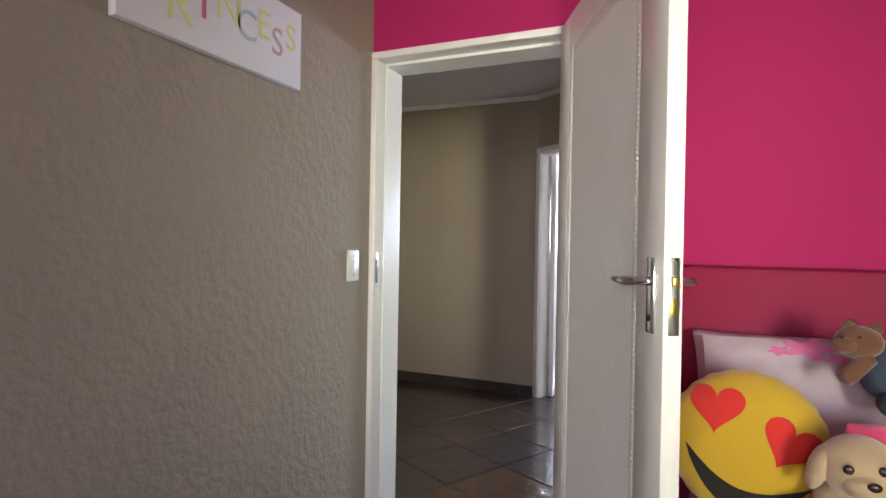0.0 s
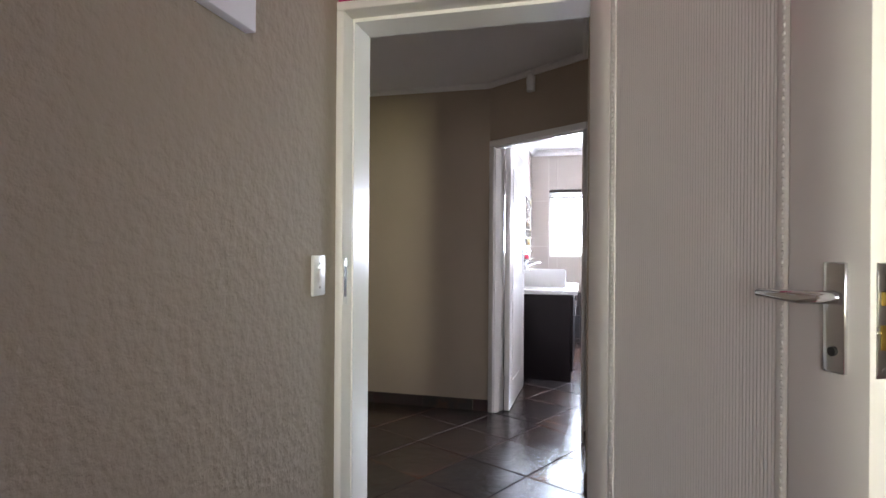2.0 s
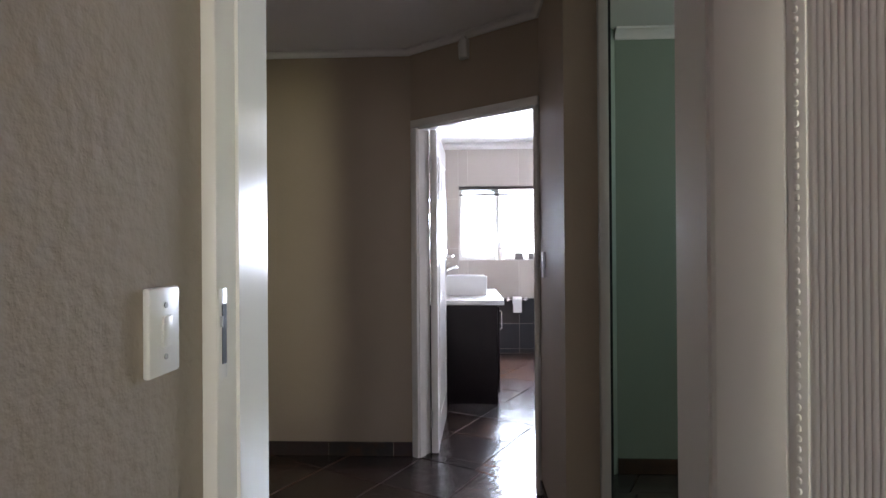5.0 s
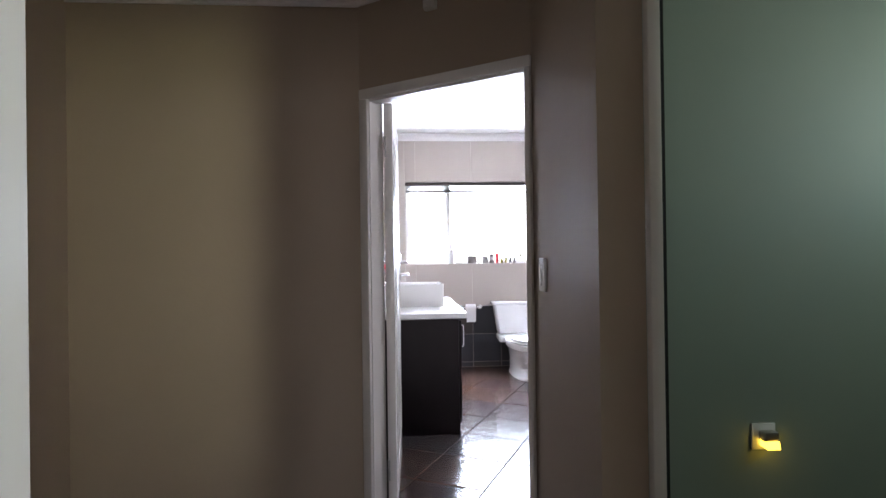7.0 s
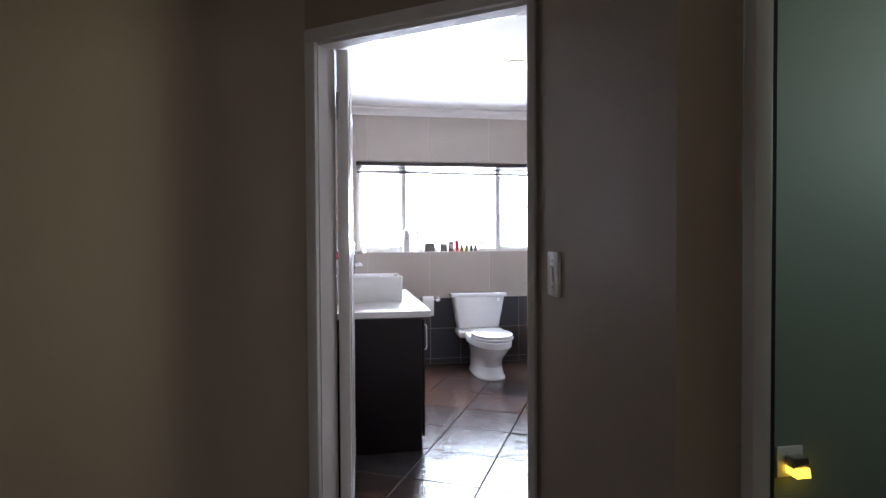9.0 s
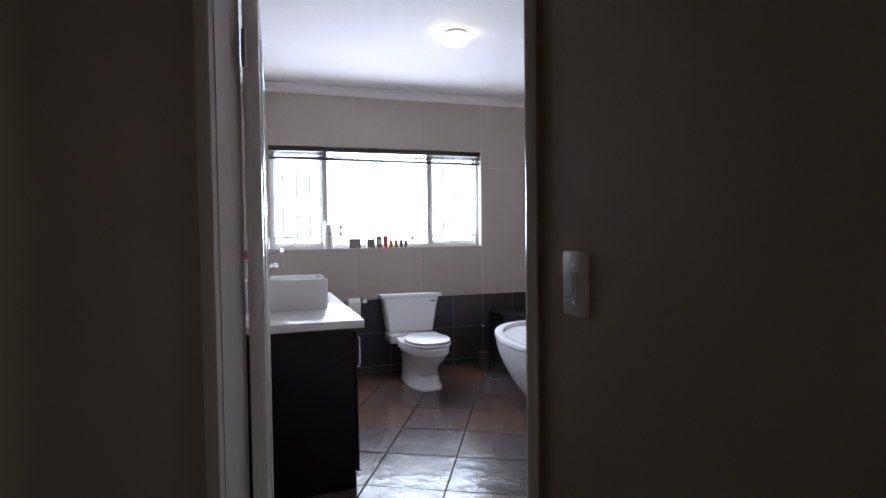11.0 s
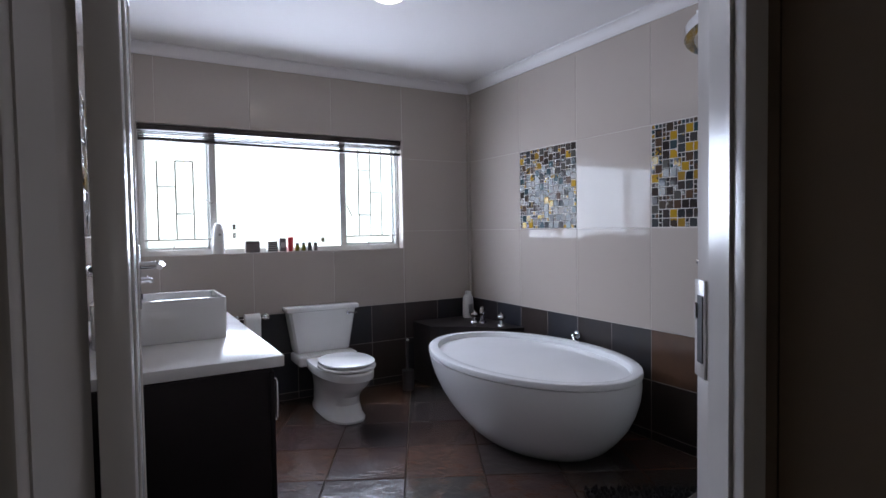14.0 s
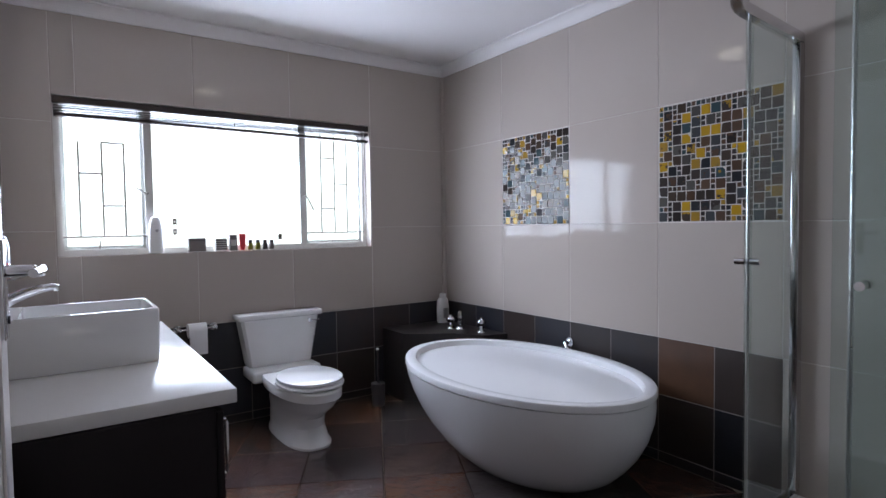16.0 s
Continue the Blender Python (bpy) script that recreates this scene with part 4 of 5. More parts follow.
# towel rail on the slanted wall beside the door
rail = thing("towel_rail", 0.12, 4.41, 1.33, "slim dark towel rail on chrome brackets with a hanging cord", "towel rail")
RU = Vector((-0.858, -0.514, 0))
RN = Vector((-0.514, 0.858, 0))
R_A = Vector((0.150, 4.414, 1.312))
b = bmesh.new()
rod(b, R_A - RN * 0.032, R_A - RN * 0.014, 0.016, seg=16)
rod(b, R_A - RN * 0.02, R_A, 0.006)
for q in (-0.010, 0.012):
    tube(b, [R_A + RU * q + Vector((0, 0, z)) for z in (-0.018, 0.0, 0.034)], 0.0038, 8)
part("bracket", b, CHROME, rail)
b = bmesh.new()
rod(b, R_A - RU * 0.013 + Vector((0, 0, 0.037)), R_A + RU * 0.016 + Vector((0, 0, 0.037)), 0.004, seg=8)
part("hook_cap", b, BLACK, rail)
b = bmesh.new()
rod(b, R_A, R_A + RU * 0.22, 0.003, seg=10)
rod(b, R_A + RU * 0.22, R_A + RU * 0.22 - RN * 0.04, 0.006, seg=10)
part("bar", b, BLIND, rail, "thin dark bar")
b = bmesh.new()
tube(b, [R_A + RU * d + Vector((0, 0, z)) for d, z in ((0.010, 0.0), (0.016, -0.05), (0.026, -0.11), (0.034, -0.17))], 0.002, 6)
part("cord", b, GREYC, rail, "grey hanging cord")

# sill things
SZ = WZ0 + 0.004
sy = 8.0
fresh = thing("air_freshener", -0.335, 8.0, SZ, "white plastic automatic air freshener", "air freshener")
b = bmesh.new()
loft(b, [oval(-0.335, 8.0, z, a, c, 24, 2.5) for z, a, c in ((SZ, 0.038, 0.032), (SZ + 0.01, 0.041, 0.034), (SZ + 0.14, 0.039, 0.033), (SZ + 0.19, 0.033, 0.030), (SZ + 0.215, 0.022, 0.02), (SZ + 0.222, 0.008, 0.008))])
part("case", b, WHITE, fresh)
b = bmesh.new()
rod(b, (-0.332, 7.972, SZ + 0.135), (-0.332, 7.966, SZ + 0.135), 0.009, seg=12)
part("nozzle", b, STEEL, fresh)
GREYB = mat("grey_carton", (0.20, 0.175, 0.165), 0.6, var=0.12, scale=20, bump=0.1)
DARKB = mat("charcoal_carton", (0.06, 0.055, 0.055), 0.5, var=0.15, scale=20, bump=0.1)
REDP = mat("red_plastic", (0.62, 0.035, 0.05), 0.35, var=0.08, bump=0.03)
OLIVE = mat("olive_glass", (0.20, 0.18, 0.03), 0.15, var=0.1, bump=0)
PALEB = mat("pale_carton", (0.50, 0.47, 0.44), 0.6, var=0.1, bump=0.05)
box1 = thing("cosmetic_box", -0.105, sy, SZ, "squat grey-brown cosmetic carton on the sill", "box")
part("carton", boxes((-0.155, -0.053, sy - 0.02, sy + 0.03, SZ, SZ + 0.085), bevel=0.003), GREYB, box1)
part("lid_band", boxes((-0.1555, -0.0525, sy - 0.0205, sy + 0.0305, SZ + 0.068, SZ + 0.072)), DARKB, box1)
box2 = thing("patterned_box", 0.04, sy, SZ, "black and white patterned cosmetic carton on the sill", "box")
part("carton", boxes((0.005, 0.075, sy - 0.02, sy + 0.03, SZ, SZ + 0.08), bevel=0.002), PALEB, box2)
for k in range(5):
    part("stripe", boxes((0.006, 0.074, sy - 0.0215, sy - 0.0205, SZ + 0.008 + 0.014 * k, SZ + 0.015 + 0.014 * k)), DARKB, box2)
box3 = thing("perfume_box", 0.115, sy, SZ, "slim grey perfume carton on the sill", "box")
part("carton", boxes((0.093, 0.140, sy - 0.02, sy + 0.025, SZ, SZ + 0.102), bevel=0.002), GREYB, box3)
part("label", boxes((0.10, 0.133, sy - 0.0215, sy - 0.0205, SZ + 0.03, SZ + 0.07)), PALEB, box3)
tb = thing("cream_tube", 0.178, sy, SZ, "red plastic cream tube standing on its cap", "tube")
b = bmesh.new()
loft(b, [oval(0.178, sy, z, a, c, 20) for z, a, c in ((SZ + 0.022, 0.015, 0.015), (SZ + 0.03, 0.019, 0.018), (SZ + 0.07, 0.021, 0.012), (SZ + 0.108, 0.0225, 0.003))])
part("tube", b, REDP, tb)
b = bmesh.new()
rod(b, (0.178, sy, SZ), (0.178, sy, SZ + 0.0215), 0.014, 0.015, 16)
part("cap", b, REDP, tb)


def mini_bottle(x, material, h, label):
    ob = thing("small_bottle", x, sy, SZ, label, "bottle", "small bottles on the sill")
    part("bottle", boxes((x - 0.014, x + 0.014, sy - 0.012, sy + 0.012, SZ, SZ + h * 0.70), bevel=0.002), material, ob)
    part("cap", boxes((x - 0.0125, x + 0.0125, sy - 0.011, sy + 0.011, SZ + h * 0.70, SZ + h), bevel=0.002), DARKB, ob)
    return ob


mini_bottle(0.228, OLIVE, 0.066, "small olive glass bottle with a dark cap")
mini_bottle(0.277, OLIVE, 0.066, "small olive glass bottle with a dark cap")
mini_bottle(0.325, DARKB, 0.066, "small black bottle with a dark cap")
mini_bottle(0.370, GREYB, 0.064, "small grey bottle with a dark cap")
for z in (1.262, 1.325):
    c_ = thing("window_sticker", -0.215, WY - 0.004, z, "small dark square sticker on the window pane", "sticker")
    part("square", boxes((-0.229, -0.205, WY - 0.0055, WY - 0.0035, z - 0.02, z + 0.02)), GREYB, c_)
    part("dot", boxes((-0.221, -0.213, WY - 0.0062, WY - 0.0056, z - 0.006, z + 0.006)), WHITE, c_)
c_ = thing("window_sticker", 0.455, WY - 0.004, 1.215, "small pale square sticker on the window pane", "sticker")
part("square", boxes((0.440, 0.470, WY - 0.0055, WY - 0.0035, 1.195, 1.237)), PALEB, c_)
part("dot", boxes((0.451, 0.459, WY - 0.0062, WY - 0.0056, 1.214, 1.224)), OLIVE, c_)
# toilet brush
tbr = thing("toilet_brush", 1.02, 7.72, 0, "dark toilet brush in its holder beside the toilet", "toilet brush")
b = bmesh.new()
rod(b, (1.02, 7.72, 0), (1.02, 7.72, 0.16), 0.045, 0.05, 20)
part("holder", b, DARKB, tbr)
b = bmesh.new()
rod(b, (1.02, 7.72, 0.16), (1.02, 7.72, 0.40), 0.007, seg=10)
bmesh.ops.create_uvsphere(b, u_segments=10, v_segments=8, radius=0.010, matrix=Matrix.Translation((1.02, 7.72, 0.395)))
part("handle", b, DARKB, tbr)

b = bmesh.new()
bmesh.ops.create_uvsphere(b, u_segments=10, v_segments=8, radius=0.011, matrix=Matrix.Translation((1.02, 7.72, 0.402)))
part("knob", b, WHITE, tbr, "pale handle knob")

# dark shaggy mat on the floor before the bath
mat_ob = thing("bath_mat", 0.98, 5.45, 0, "black shaggy bath mat with a tufted edge on the slate floor", "bath mat")
MM = Matrix.Translation((0.98, 5.72, 0.002)) @ pose(0, 0, 0, 0, 0, -33)
SHAG = mat("black_shag", (0.014, 0.013, 0.013), 0.95, var=0.3, scale=30, bump=0.6, bscale=200)
part("backing", boxes((0, 0.75, -0.50, 0, 0, 0.012), bevel=0.003, m=MM), SHAG, mat_ob)
b = bmesh.new()
rnd = random.Random(21)
for i in range(30):
    for j in range(20):
        u, v = 0.012 + i * 0.025 + rnd.uniform(-.006, .006), -0.012 - j * 0.025 + rnd.uniform(-.006, .006)
        p = MM @ Vector((u, v, 0.010))
        q = p + Vector((rnd.uniform(-.010, .010), rnd.uniform(-.010, .010), rnd.uniform(0.018, 0.030)))
        rod(b, p, q, 0.009, 0.005, 6)
tagged(part("tufted_top", b, SHAG, mat_ob, "black tufted pile"), kind="stuff")

# ---------------------------------------------------------------- bedroom things
sign = thing("canvas_sign", -1.15, 1.2, 1.737, "white stretched canvas sign with pastel letters", "sign")
CANVAS = mat("white_canvas", (0.74, 0.72, 0.76), 0.8, var=0.03, scale=6, bump=0.25, bscale=400)
part("canvas", boxes((-1.167, -1.138, 0.955, 1.612, 1.738, 1.992), bevel=0.004), CANVAS, sign)
INKS = {"y": (0.72, 0.70, 0.30), "p": (0.55, 0.12, 0.20), "b": (0.42, 0.52, 0.58), "m": (0.55, 0.38, 0.45)}
INKM = {k: mat("ink_" + k, v, 0.7, var=0.12, scale=60, bump=0) for k, v in INKS.items()}
word = [("P", 1.04, 0.15, "m", 1.80), ("R", 1.125, 0.15, "y", 1.785), ("I", 1.203, 0.14, "p", 1.823), ("N", 1.292, 0.13, "y", 1.845),
        ("C", 1.362, 0.125, "b", 1.823), ("E", 1.432, 0.125, "y", 1.85), ("S", 1.493, 0.122, "m", 1.819), ("S", 1.558, 0.118, "y", 1.855)]
for ch, y, size, ink, z in word:
    cu = bpy.data.curves.new("letter", "FONT")
    cu.body, cu.size, cu.align_x, cu.extrude = ch, size, "CENTER", 0.0006
    tmp = bpy.data.objects.new("letter", cu)
    scene.collection.objects.link(tmp)
    me = bpy.data.meshes.new_from_object(tmp)
    bpy.data.objects.remove(tmp)
    bm_ = bmesh.new()
    bm_.from_mesh(me)
    bmesh.ops.transform(bm_, matrix=Matrix.Translation((-1.1372, y, z)) @ Matrix(((0, 0, 1, 0), (1, 0, 0, 0), (0, 1, 0, 0), (0, 0, 0, 1))), verts=bm_.verts)
    part("letter", bm_, INKM[ink], sign, soft=False)

bed = thing("bed", 0.75, 1.2, 0, "single bed with a padded crimson headboard and pink bedding", "bed")
VELVET = mat("crimson_velvet", (0.27, 0.006, 0.050), 0.75, var=0.18, scale=5, bump=0.25, bscale=160, sheen=0.0)
BEDP = mat("pink_bedspread", (0.70, 0.12, 0.24), 0.85, var=0.12, scale=7, bump=0.4, bscale=120, sheen=0.3)
SHEET = mat("white_mattress", (0.7, 0.66, 0.66), 0.9, var=0.05, bump=0.2)
part("headboard", boxes((0.02, 1.10, 2.05, 2.12, 0.0, 1.18), bevel=0.03), VELVET, bed, "padded crimson headboard")
part("mattress", boxes((0.08, 1.06, 0.25, 2.04, 0.22, 0.506), bevel=0.04), SHEET, bed)
part("bed_base", boxes((0.08, 1.06, 0.25, 2.04, 0.05, 0.215), bevel=0.01), VELVET, bed)
b = bmesh.new()
nx, ny = 26, 44
grid = []
for i in range(nx + 1):
    row = []
    for j in range(ny + 1):
        u, v = i / nx, j / ny
        x, y = 0.05 + u * 1.04, 0.22 + v * 1.815
        z = 0.524 + 0.012 * noise.noise(Vector((x * 4, y * 4, 0))) + 0.006 * noise.noise(Vector((x * 12, y * 12, 3)))
        e = min(u, 1 - u)
        if e < 0.04:
            z -= 0.2 * (1 - e / 0.04) ** 2
        row.append(b.verts.new((x, y, z)))
    grid.append(row)
for i in range(nx):
    for j in range(ny):
        b.faces.new((grid[i][j], grid[i + 1][j], grid[i + 1][j + 1], grid[i][j + 1]))
bmesh.ops.solidify(b, geom=b.faces[:], thickness=0.012)
part("bedspread", b, BEDP, bed, "rumpled pink bedspread")


def cushion(w, h, t, m, n=28, e=4.0, wrinkle=0.006, seed=0.0, pinch=0.0):
    """A stuffed cushion in the plane u, w; thick along v. e: squareness of its outline."""
    bm_ = bmesh.new()
    for side in (-1, 1):
        rows = []
        for i in range(n + 1):
            row = []
            for j in range(n + 1):
                a, c = -1 + 2 * i / n, -1 + 2 * j / n
                if e > 90:
                    u, v = a * math.sqrt(1 - c * c / 2), c * math.sqrt(1 - a * a / 2)
                    r = min(1, math.hypot(u, v))
                    d = math.sqrt(max(0, 1 - r ** 2.6))
                else:
                    u, v = a, c
                    k = 1 - pinch * (1 - abs(a) ** 3 * 1) * abs(c) ** 6
                    k2 = 1 - pinch * (1 - abs(c) ** 3 * 1) * abs(a) ** 6
                    d = ((1 - abs(a) ** e) * (1 - abs(c) ** e)) ** 0.45
                    u, v = u * k2, v * k
                dz = wrinkle * noise.noise(Vector((u * 3 + seed, v * 3, side))) * (0.3 + d)
                row.append(bm_.verts.new(m @ Vector((u * w / 2, side * (t / 2 * d) + dz, v * h / 2))))
            rows.append(row)
        for i in range(n):
            for j in range(n):
                f = (rows[i][j], rows[i + 1][j], rows[i + 1][j + 1], rows[i][j + 1])
                bm_.faces.new(f if side < 0 else f[::-1])
    bmesh.ops.remove_doubles(bm_, verts=bm_.verts, dist=0.0008)
    return bm_


LILAC = pieces_mat("lilac_print", [(0.44, 0.32, 0.38), (0.47, 0.38, 0.42), (0.40, 0.27, 0.35), (0.48, 0.40, 0.44)], 0.85, 0.25, 0.003, 14.0, 0.6)
FLOWER = mat("pink_flower_print", (0.62, 0.16, 0.34), 0.85, var=0.25, scale=25, bump=0.1)
pil = thing("floral_pillow", 0.40, 1.96, 0.5, "lilac pillow with a pink floral print against the headboard", "pillow")
PM = pose(0.405, 1.93, 0.712, -14, -1.5, 0)
part("pillow", cushion(0.62, 0.45, 0.15, PM, 24, 6.0, 0.01, 1.0, 0.05), LILAC, pil)
for k, (u, v, r) in enumerate(((-0.02, 0.175, 0.055), (0.05, 0.15, 0.03), (-0.09, 0.165, 0.025), (0.17, 0.04, 0.022), (0.18, -0.03, 0.022))):
    b = bmesh.new()
    rnd = random.Random(k)
    pts = []
    for q in range(22):
        a = 2 * math.pi * q / 22
        rr = r * (0.75 + 0.25 * math.cos(a * 5 + k)) * rnd.uniform(0.9, 1.1)
        uu, vv = u + rr * math.cos(a) * 1.3, v + rr * math.sin(a) * 0.6
        d = ((1 - abs(uu / 0.31) ** 6) * max(0.01, 1 - abs(vv / 0.225) ** 6)) ** 0.45
        pts.append((uu, -0.075 * d - 0.009, vv))
    loft(b, [[PM @ Vector(p) for p in pts], [PM @ Vector((p[0], p[1] - 0.002, p[2])) for p in pts]])
    part("flower_print", b, FLOWER, pil)

YEL = mat("yellow_plush", (0.53, 0.325, 0.014), 0.9, var=0.07, scale=9, bump=0.35, bscale=250, sheen=0.5)
REDF = mat("red_felt", (0.62, 0.025, 0.02), 0.9, var=0.08, scale=12, bump=0.25, bscale=250, sheen=0.2)
BLKF = mat("black_felt", (0.018, 0.014, 0.013), 0.9, var=0.2, scale=12, bump=0.25, bscale=250)
emo = thing("heart_eyed_cushion", 0.24, 1.70, 0.48, "round yellow plush cushion with red heart eyes and black grin", "cushion")
EM = pose(0.215, 1.655, 0.706, -12, 12, -10)
ER, ET = 0.180, 0.14


def on_face(u, w, lift):
    u, w = u * 0.94, w * 0.94
    r = min(0.999, math.hypot(u, w) / ER)
    return EM @ Vector((u, -(ET / 2) * math.sqrt(1 - r ** 2.6) - lift, w))


b = bmesh.new()
seg, rings = 96, 18
for side in (-1, 1):
    prev = None
    for q in range(rings + 1):
        r = q / rings
        ring = []
        for k in range(seg):
            a = 2 * math.pi * k / seg
            fold = 1 + 0.012 * math.sin(a * 23) * r ** 10
            d = math.sqrt(max(0, 1 - r ** 2.6))
            ring.append(b.verts.new(EM @ Vector((r * ER * fold * math.cos(a), side * ET / 2 * d + 0.003 * math.sin(a * 23 + 1) * r ** 8, r * ER * fold * math.sin(a)))))
        if prev:
            for k in range(seg):
                b.faces.new((prev[k], prev[(k + 1) % seg], ring[(k + 1) % seg], ring[k]))
        prev = ring
bmesh.ops.remove_doubles(b, verts=b.verts, dist=0.0006)
part("cushion", b, YEL, emo)


def patch(outline, material, name, lift=0.003):
    """A felt shape sewn on: its outline is filled from the middle in rings that follow the cushion."""
    bm_ = bmesh.new()
    cu_ = sum(p[0] for p in outline) / len(outline)
    cw_ = sum(p[1] for p in outline) / len(outline)
    prev_ = None
    steps = 6
    for q in range(1, steps + 1):
        f = q / steps
        ring_ = [bm_.verts.new(on_face(cu_ + (u - cu_) * f, cw_ + (w - cw_) * f, lift if q < steps else lift * 0.2)) for u, w in outline]
        if prev_ is None:
            bm_.faces.new(ring_)
        else:
            for k in range(len(ring_)):
                bm_.faces.new((prev_[k], prev_[(k + 1) % len(ring_)], ring_[(k + 1) % len(ring_)], ring_[k]))
        prev_ = ring_
    return part(name, bm_, material, emo)


def heart(cx, cz, s, turn):
    pts = []
    for k in range(36):
        a = 2 * math.pi * k / 36
        x = 16 * math.sin(a) ** 3
        z = 13 * math.cos(a) - 5 * math.cos(2 * a) - 2 * math.cos(3 * a) - math.cos(4 * a)
        x, z = x * s / 17, z * s / 17
        c, d = math.cos(radians(turn)), math.sin(radians(turn))
        pts.append((cx + x * c - z * d, cz + x * d + z * c))
    return pts


patch(heart(-0.085, 0.075, 0.072, 10), REDF, "heart_eye")
patch(heart(0.092, 0.045, 0.070, -14), REDF, "heart_eye")
smile = []
for k in range(17):
    f = k / 16
    smile.append((-0.132 + 0.29 * f, -0.040 - 0.062 * math.sin(math.pi * f)))
for k in range(1, 16):
    f = 1 - k / 16
    smile.append((-0.132 + 0.29 * f, -0.040 - 0.12 * math.sin(math.pi * f) ** 0.8))
b = bmesh.new()
up = smile[:17]
dn = [smile[0]] + smile[17:][::-1] + [smile[16]]
va = [b.verts.new(on_face(u, w, 0.003)) for u, w in up]
vm = [b.verts.new(on_face((p[0] + q[0]) / 2, (p[1] + q[1]) / 2, 0.004)) for p, q in zip(up, dn)]
vb = [b.verts.new(on_face(u, w, 0.003)) for u, w in dn]
for A, B in ((va, vm), (vm, vb)):
    for k in range(16):
        b.faces.new((A[k], A[k + 1], B[k + 1], B[k]))
part("smile", b, BLKF, emo)


def blob(bm_, c, r, s=(1, 1, 1), m=None, seg=20):
    mm = Matrix.Translation(c) @ (m or Matrix()) @ Matrix.Diagonal((*s, 1))
    bmesh.ops.create_uvsphere(bm_, u_segments=seg, v_segments=seg * 2 // 3, radius=r, matrix=mm)


PLUSH = mat("cream_plush", (0.43, 0.31, 0.19), 0.95, var=0.12, scale=14, bump=0.7, bscale=180, sheen=0.6)
BROWNP = mat("brown_plush", (0.14, 0.055, 0.024), 0.95, var=0.18, scale=14, bump=0.7, bscale=180, sheen=0.5)
DENIM = mat("denim", (0.045, 0.06, 0.10), 0.9, var=0.2, scale=20, bump=0.4, bscale=300)
DARKEYE = mat("dark_eye", (0.03, 0.018, 0.012), 0.2, var=0.1, bump=0)
PINKP = mat("hot_pink_plush", (0.72, 0.07, 0.20), 0.95, var=0.12, scale=12, bump=0.6, bscale=160, sheen=0.5)


def plush_puppy(x, y, z):
    """One stuffed toy: head with muzzle, two drooping ears, body and paws in one mesh."""
    b_ = bmesh.new()
    blob(b_, (x, y, z + 0.16), 0.082, (1.05, 0.95, 0.92))
    blob(b_, (x + 0.005, y - 0.055, z + 0.135), 0.044, (1.15, 0.9, 0.8))
    for sx in (-1, 1):
        blob(b_, (x + sx * 0.082, y - 0.005, z + 0.15), 0.052, (0.45, 0.7, 1.15), pose(0, 0, 0, 0, sx * -18, 0))
        blob(b_, (x + sx * 0.075, y - 0.05, z + 0.02), 0.045, (0.9, 1.3, 0.8))
    blob(b_, (x, y + 0.02, z + 0.05), 0.09, (1.0, 0.85, 0.9))
    return b_


pup = thing("plush_puppy", 0.445, 1.50, 0.5, "cream plush puppy toy sitting on the bed", "plush toy")
pb = plush_puppy(0.445, 1.50, 0.545)
PUPM = Matrix.Translation((0.425, 1.50, 0.72)) @ Matrix.Diagonal((0.86, 0.86, 0.86, 1)) @ Matrix.Translation((-0.445, -1.50, -0.705))
bmesh.ops.transform(pb, matrix=PUPM, verts=pb.verts)
part("toy", pb, PLUSH, pup)
for dx, dz, r in ((-0.036, 0.172, 0.0115), (0.030, 0.178, 0.0115)):
    b = bmesh.new()
    blob(b, (0.445 + dx, 1.50 - 0.071, 0.545 + dz), r, (1, 0.6, 1), None, 12)
    bmesh.ops.transform(b, matrix=PUPM, verts=b.verts)
    part("eye", b, DARKEYE, pup)
b = bmesh.new()
blob(b, (0.453, 1.50 - 0.094, 0.545 + 0.147), 0.012, (1.2, 0.6, 0.9), None, 12)
bmesh.ops.transform(b, matrix=PUPM, verts=b.verts)
part("nose", b, DARKEYE, pup)

ted = thing("teddy_bear", 0.53, 1.80, 0.9, "brown teddy bear in a dark denim dungaree lying on the pillow", "plush toy")
b = bmesh.new()
blob(b, (0.505, 1.775, 0.965), 0.058, (1.15, 0.95, 0.9))
blob(b, (0.462, 1.735, 0.958), 0.028, (1.2, 1, 0.85))
for dx, dz in ((-0.02, 0.05), (0.045, 0.042)):
    blob(b, (0.505 + dx, 1.785, 0.965 + dz), 0.02, (1, 0.6, 1))
tube(b, [(0.53, 1.76, 0.92), (0.49, 1.735, 0.885), (0.465, 1.72, 0.865), (0.455, 1.715, 0.855)], [0.024, 0.026, 0.028, 0.02], 14)
TEDM = Matrix.Translation((0.496, 1.775, 0.955)) @ Matrix.Diagonal((0.8, 0.8, 0.8, 1)) @ Matrix.Translation((-0.505, -1.775, -0.965))
bmesh.ops.transform(b, matrix=TEDM, verts=b.verts)
part("toy", b, BROWNP, ted)
b = bmesh.new()
blob(b, (0.59, 1.80, 0.875), 0.085, (0.95, 0.8, 1.05))
blob(b, (0.60, 1.74, 0.79), 0.055, (1, 1.2, 0.8))
bmesh.ops.transform(b, matrix=TEDM, verts=b.verts)
part("dungaree", b, DENIM, ted, "dark blue denim dungaree")
for dx, dy in ((-0.052, -0.06), (-0.008, -0.058)):
    b = bmesh.new()
    blob(b, (0.505 + dx, 1.775 + dy + 0.012, 0.985), 0.006, (1, 1, 1), None, 10)
    bmesh.ops.transform(b, matrix=TEDM, verts=b.verts)
    part("eye", b, DARKEYE, ted)
pk = bmesh.new()
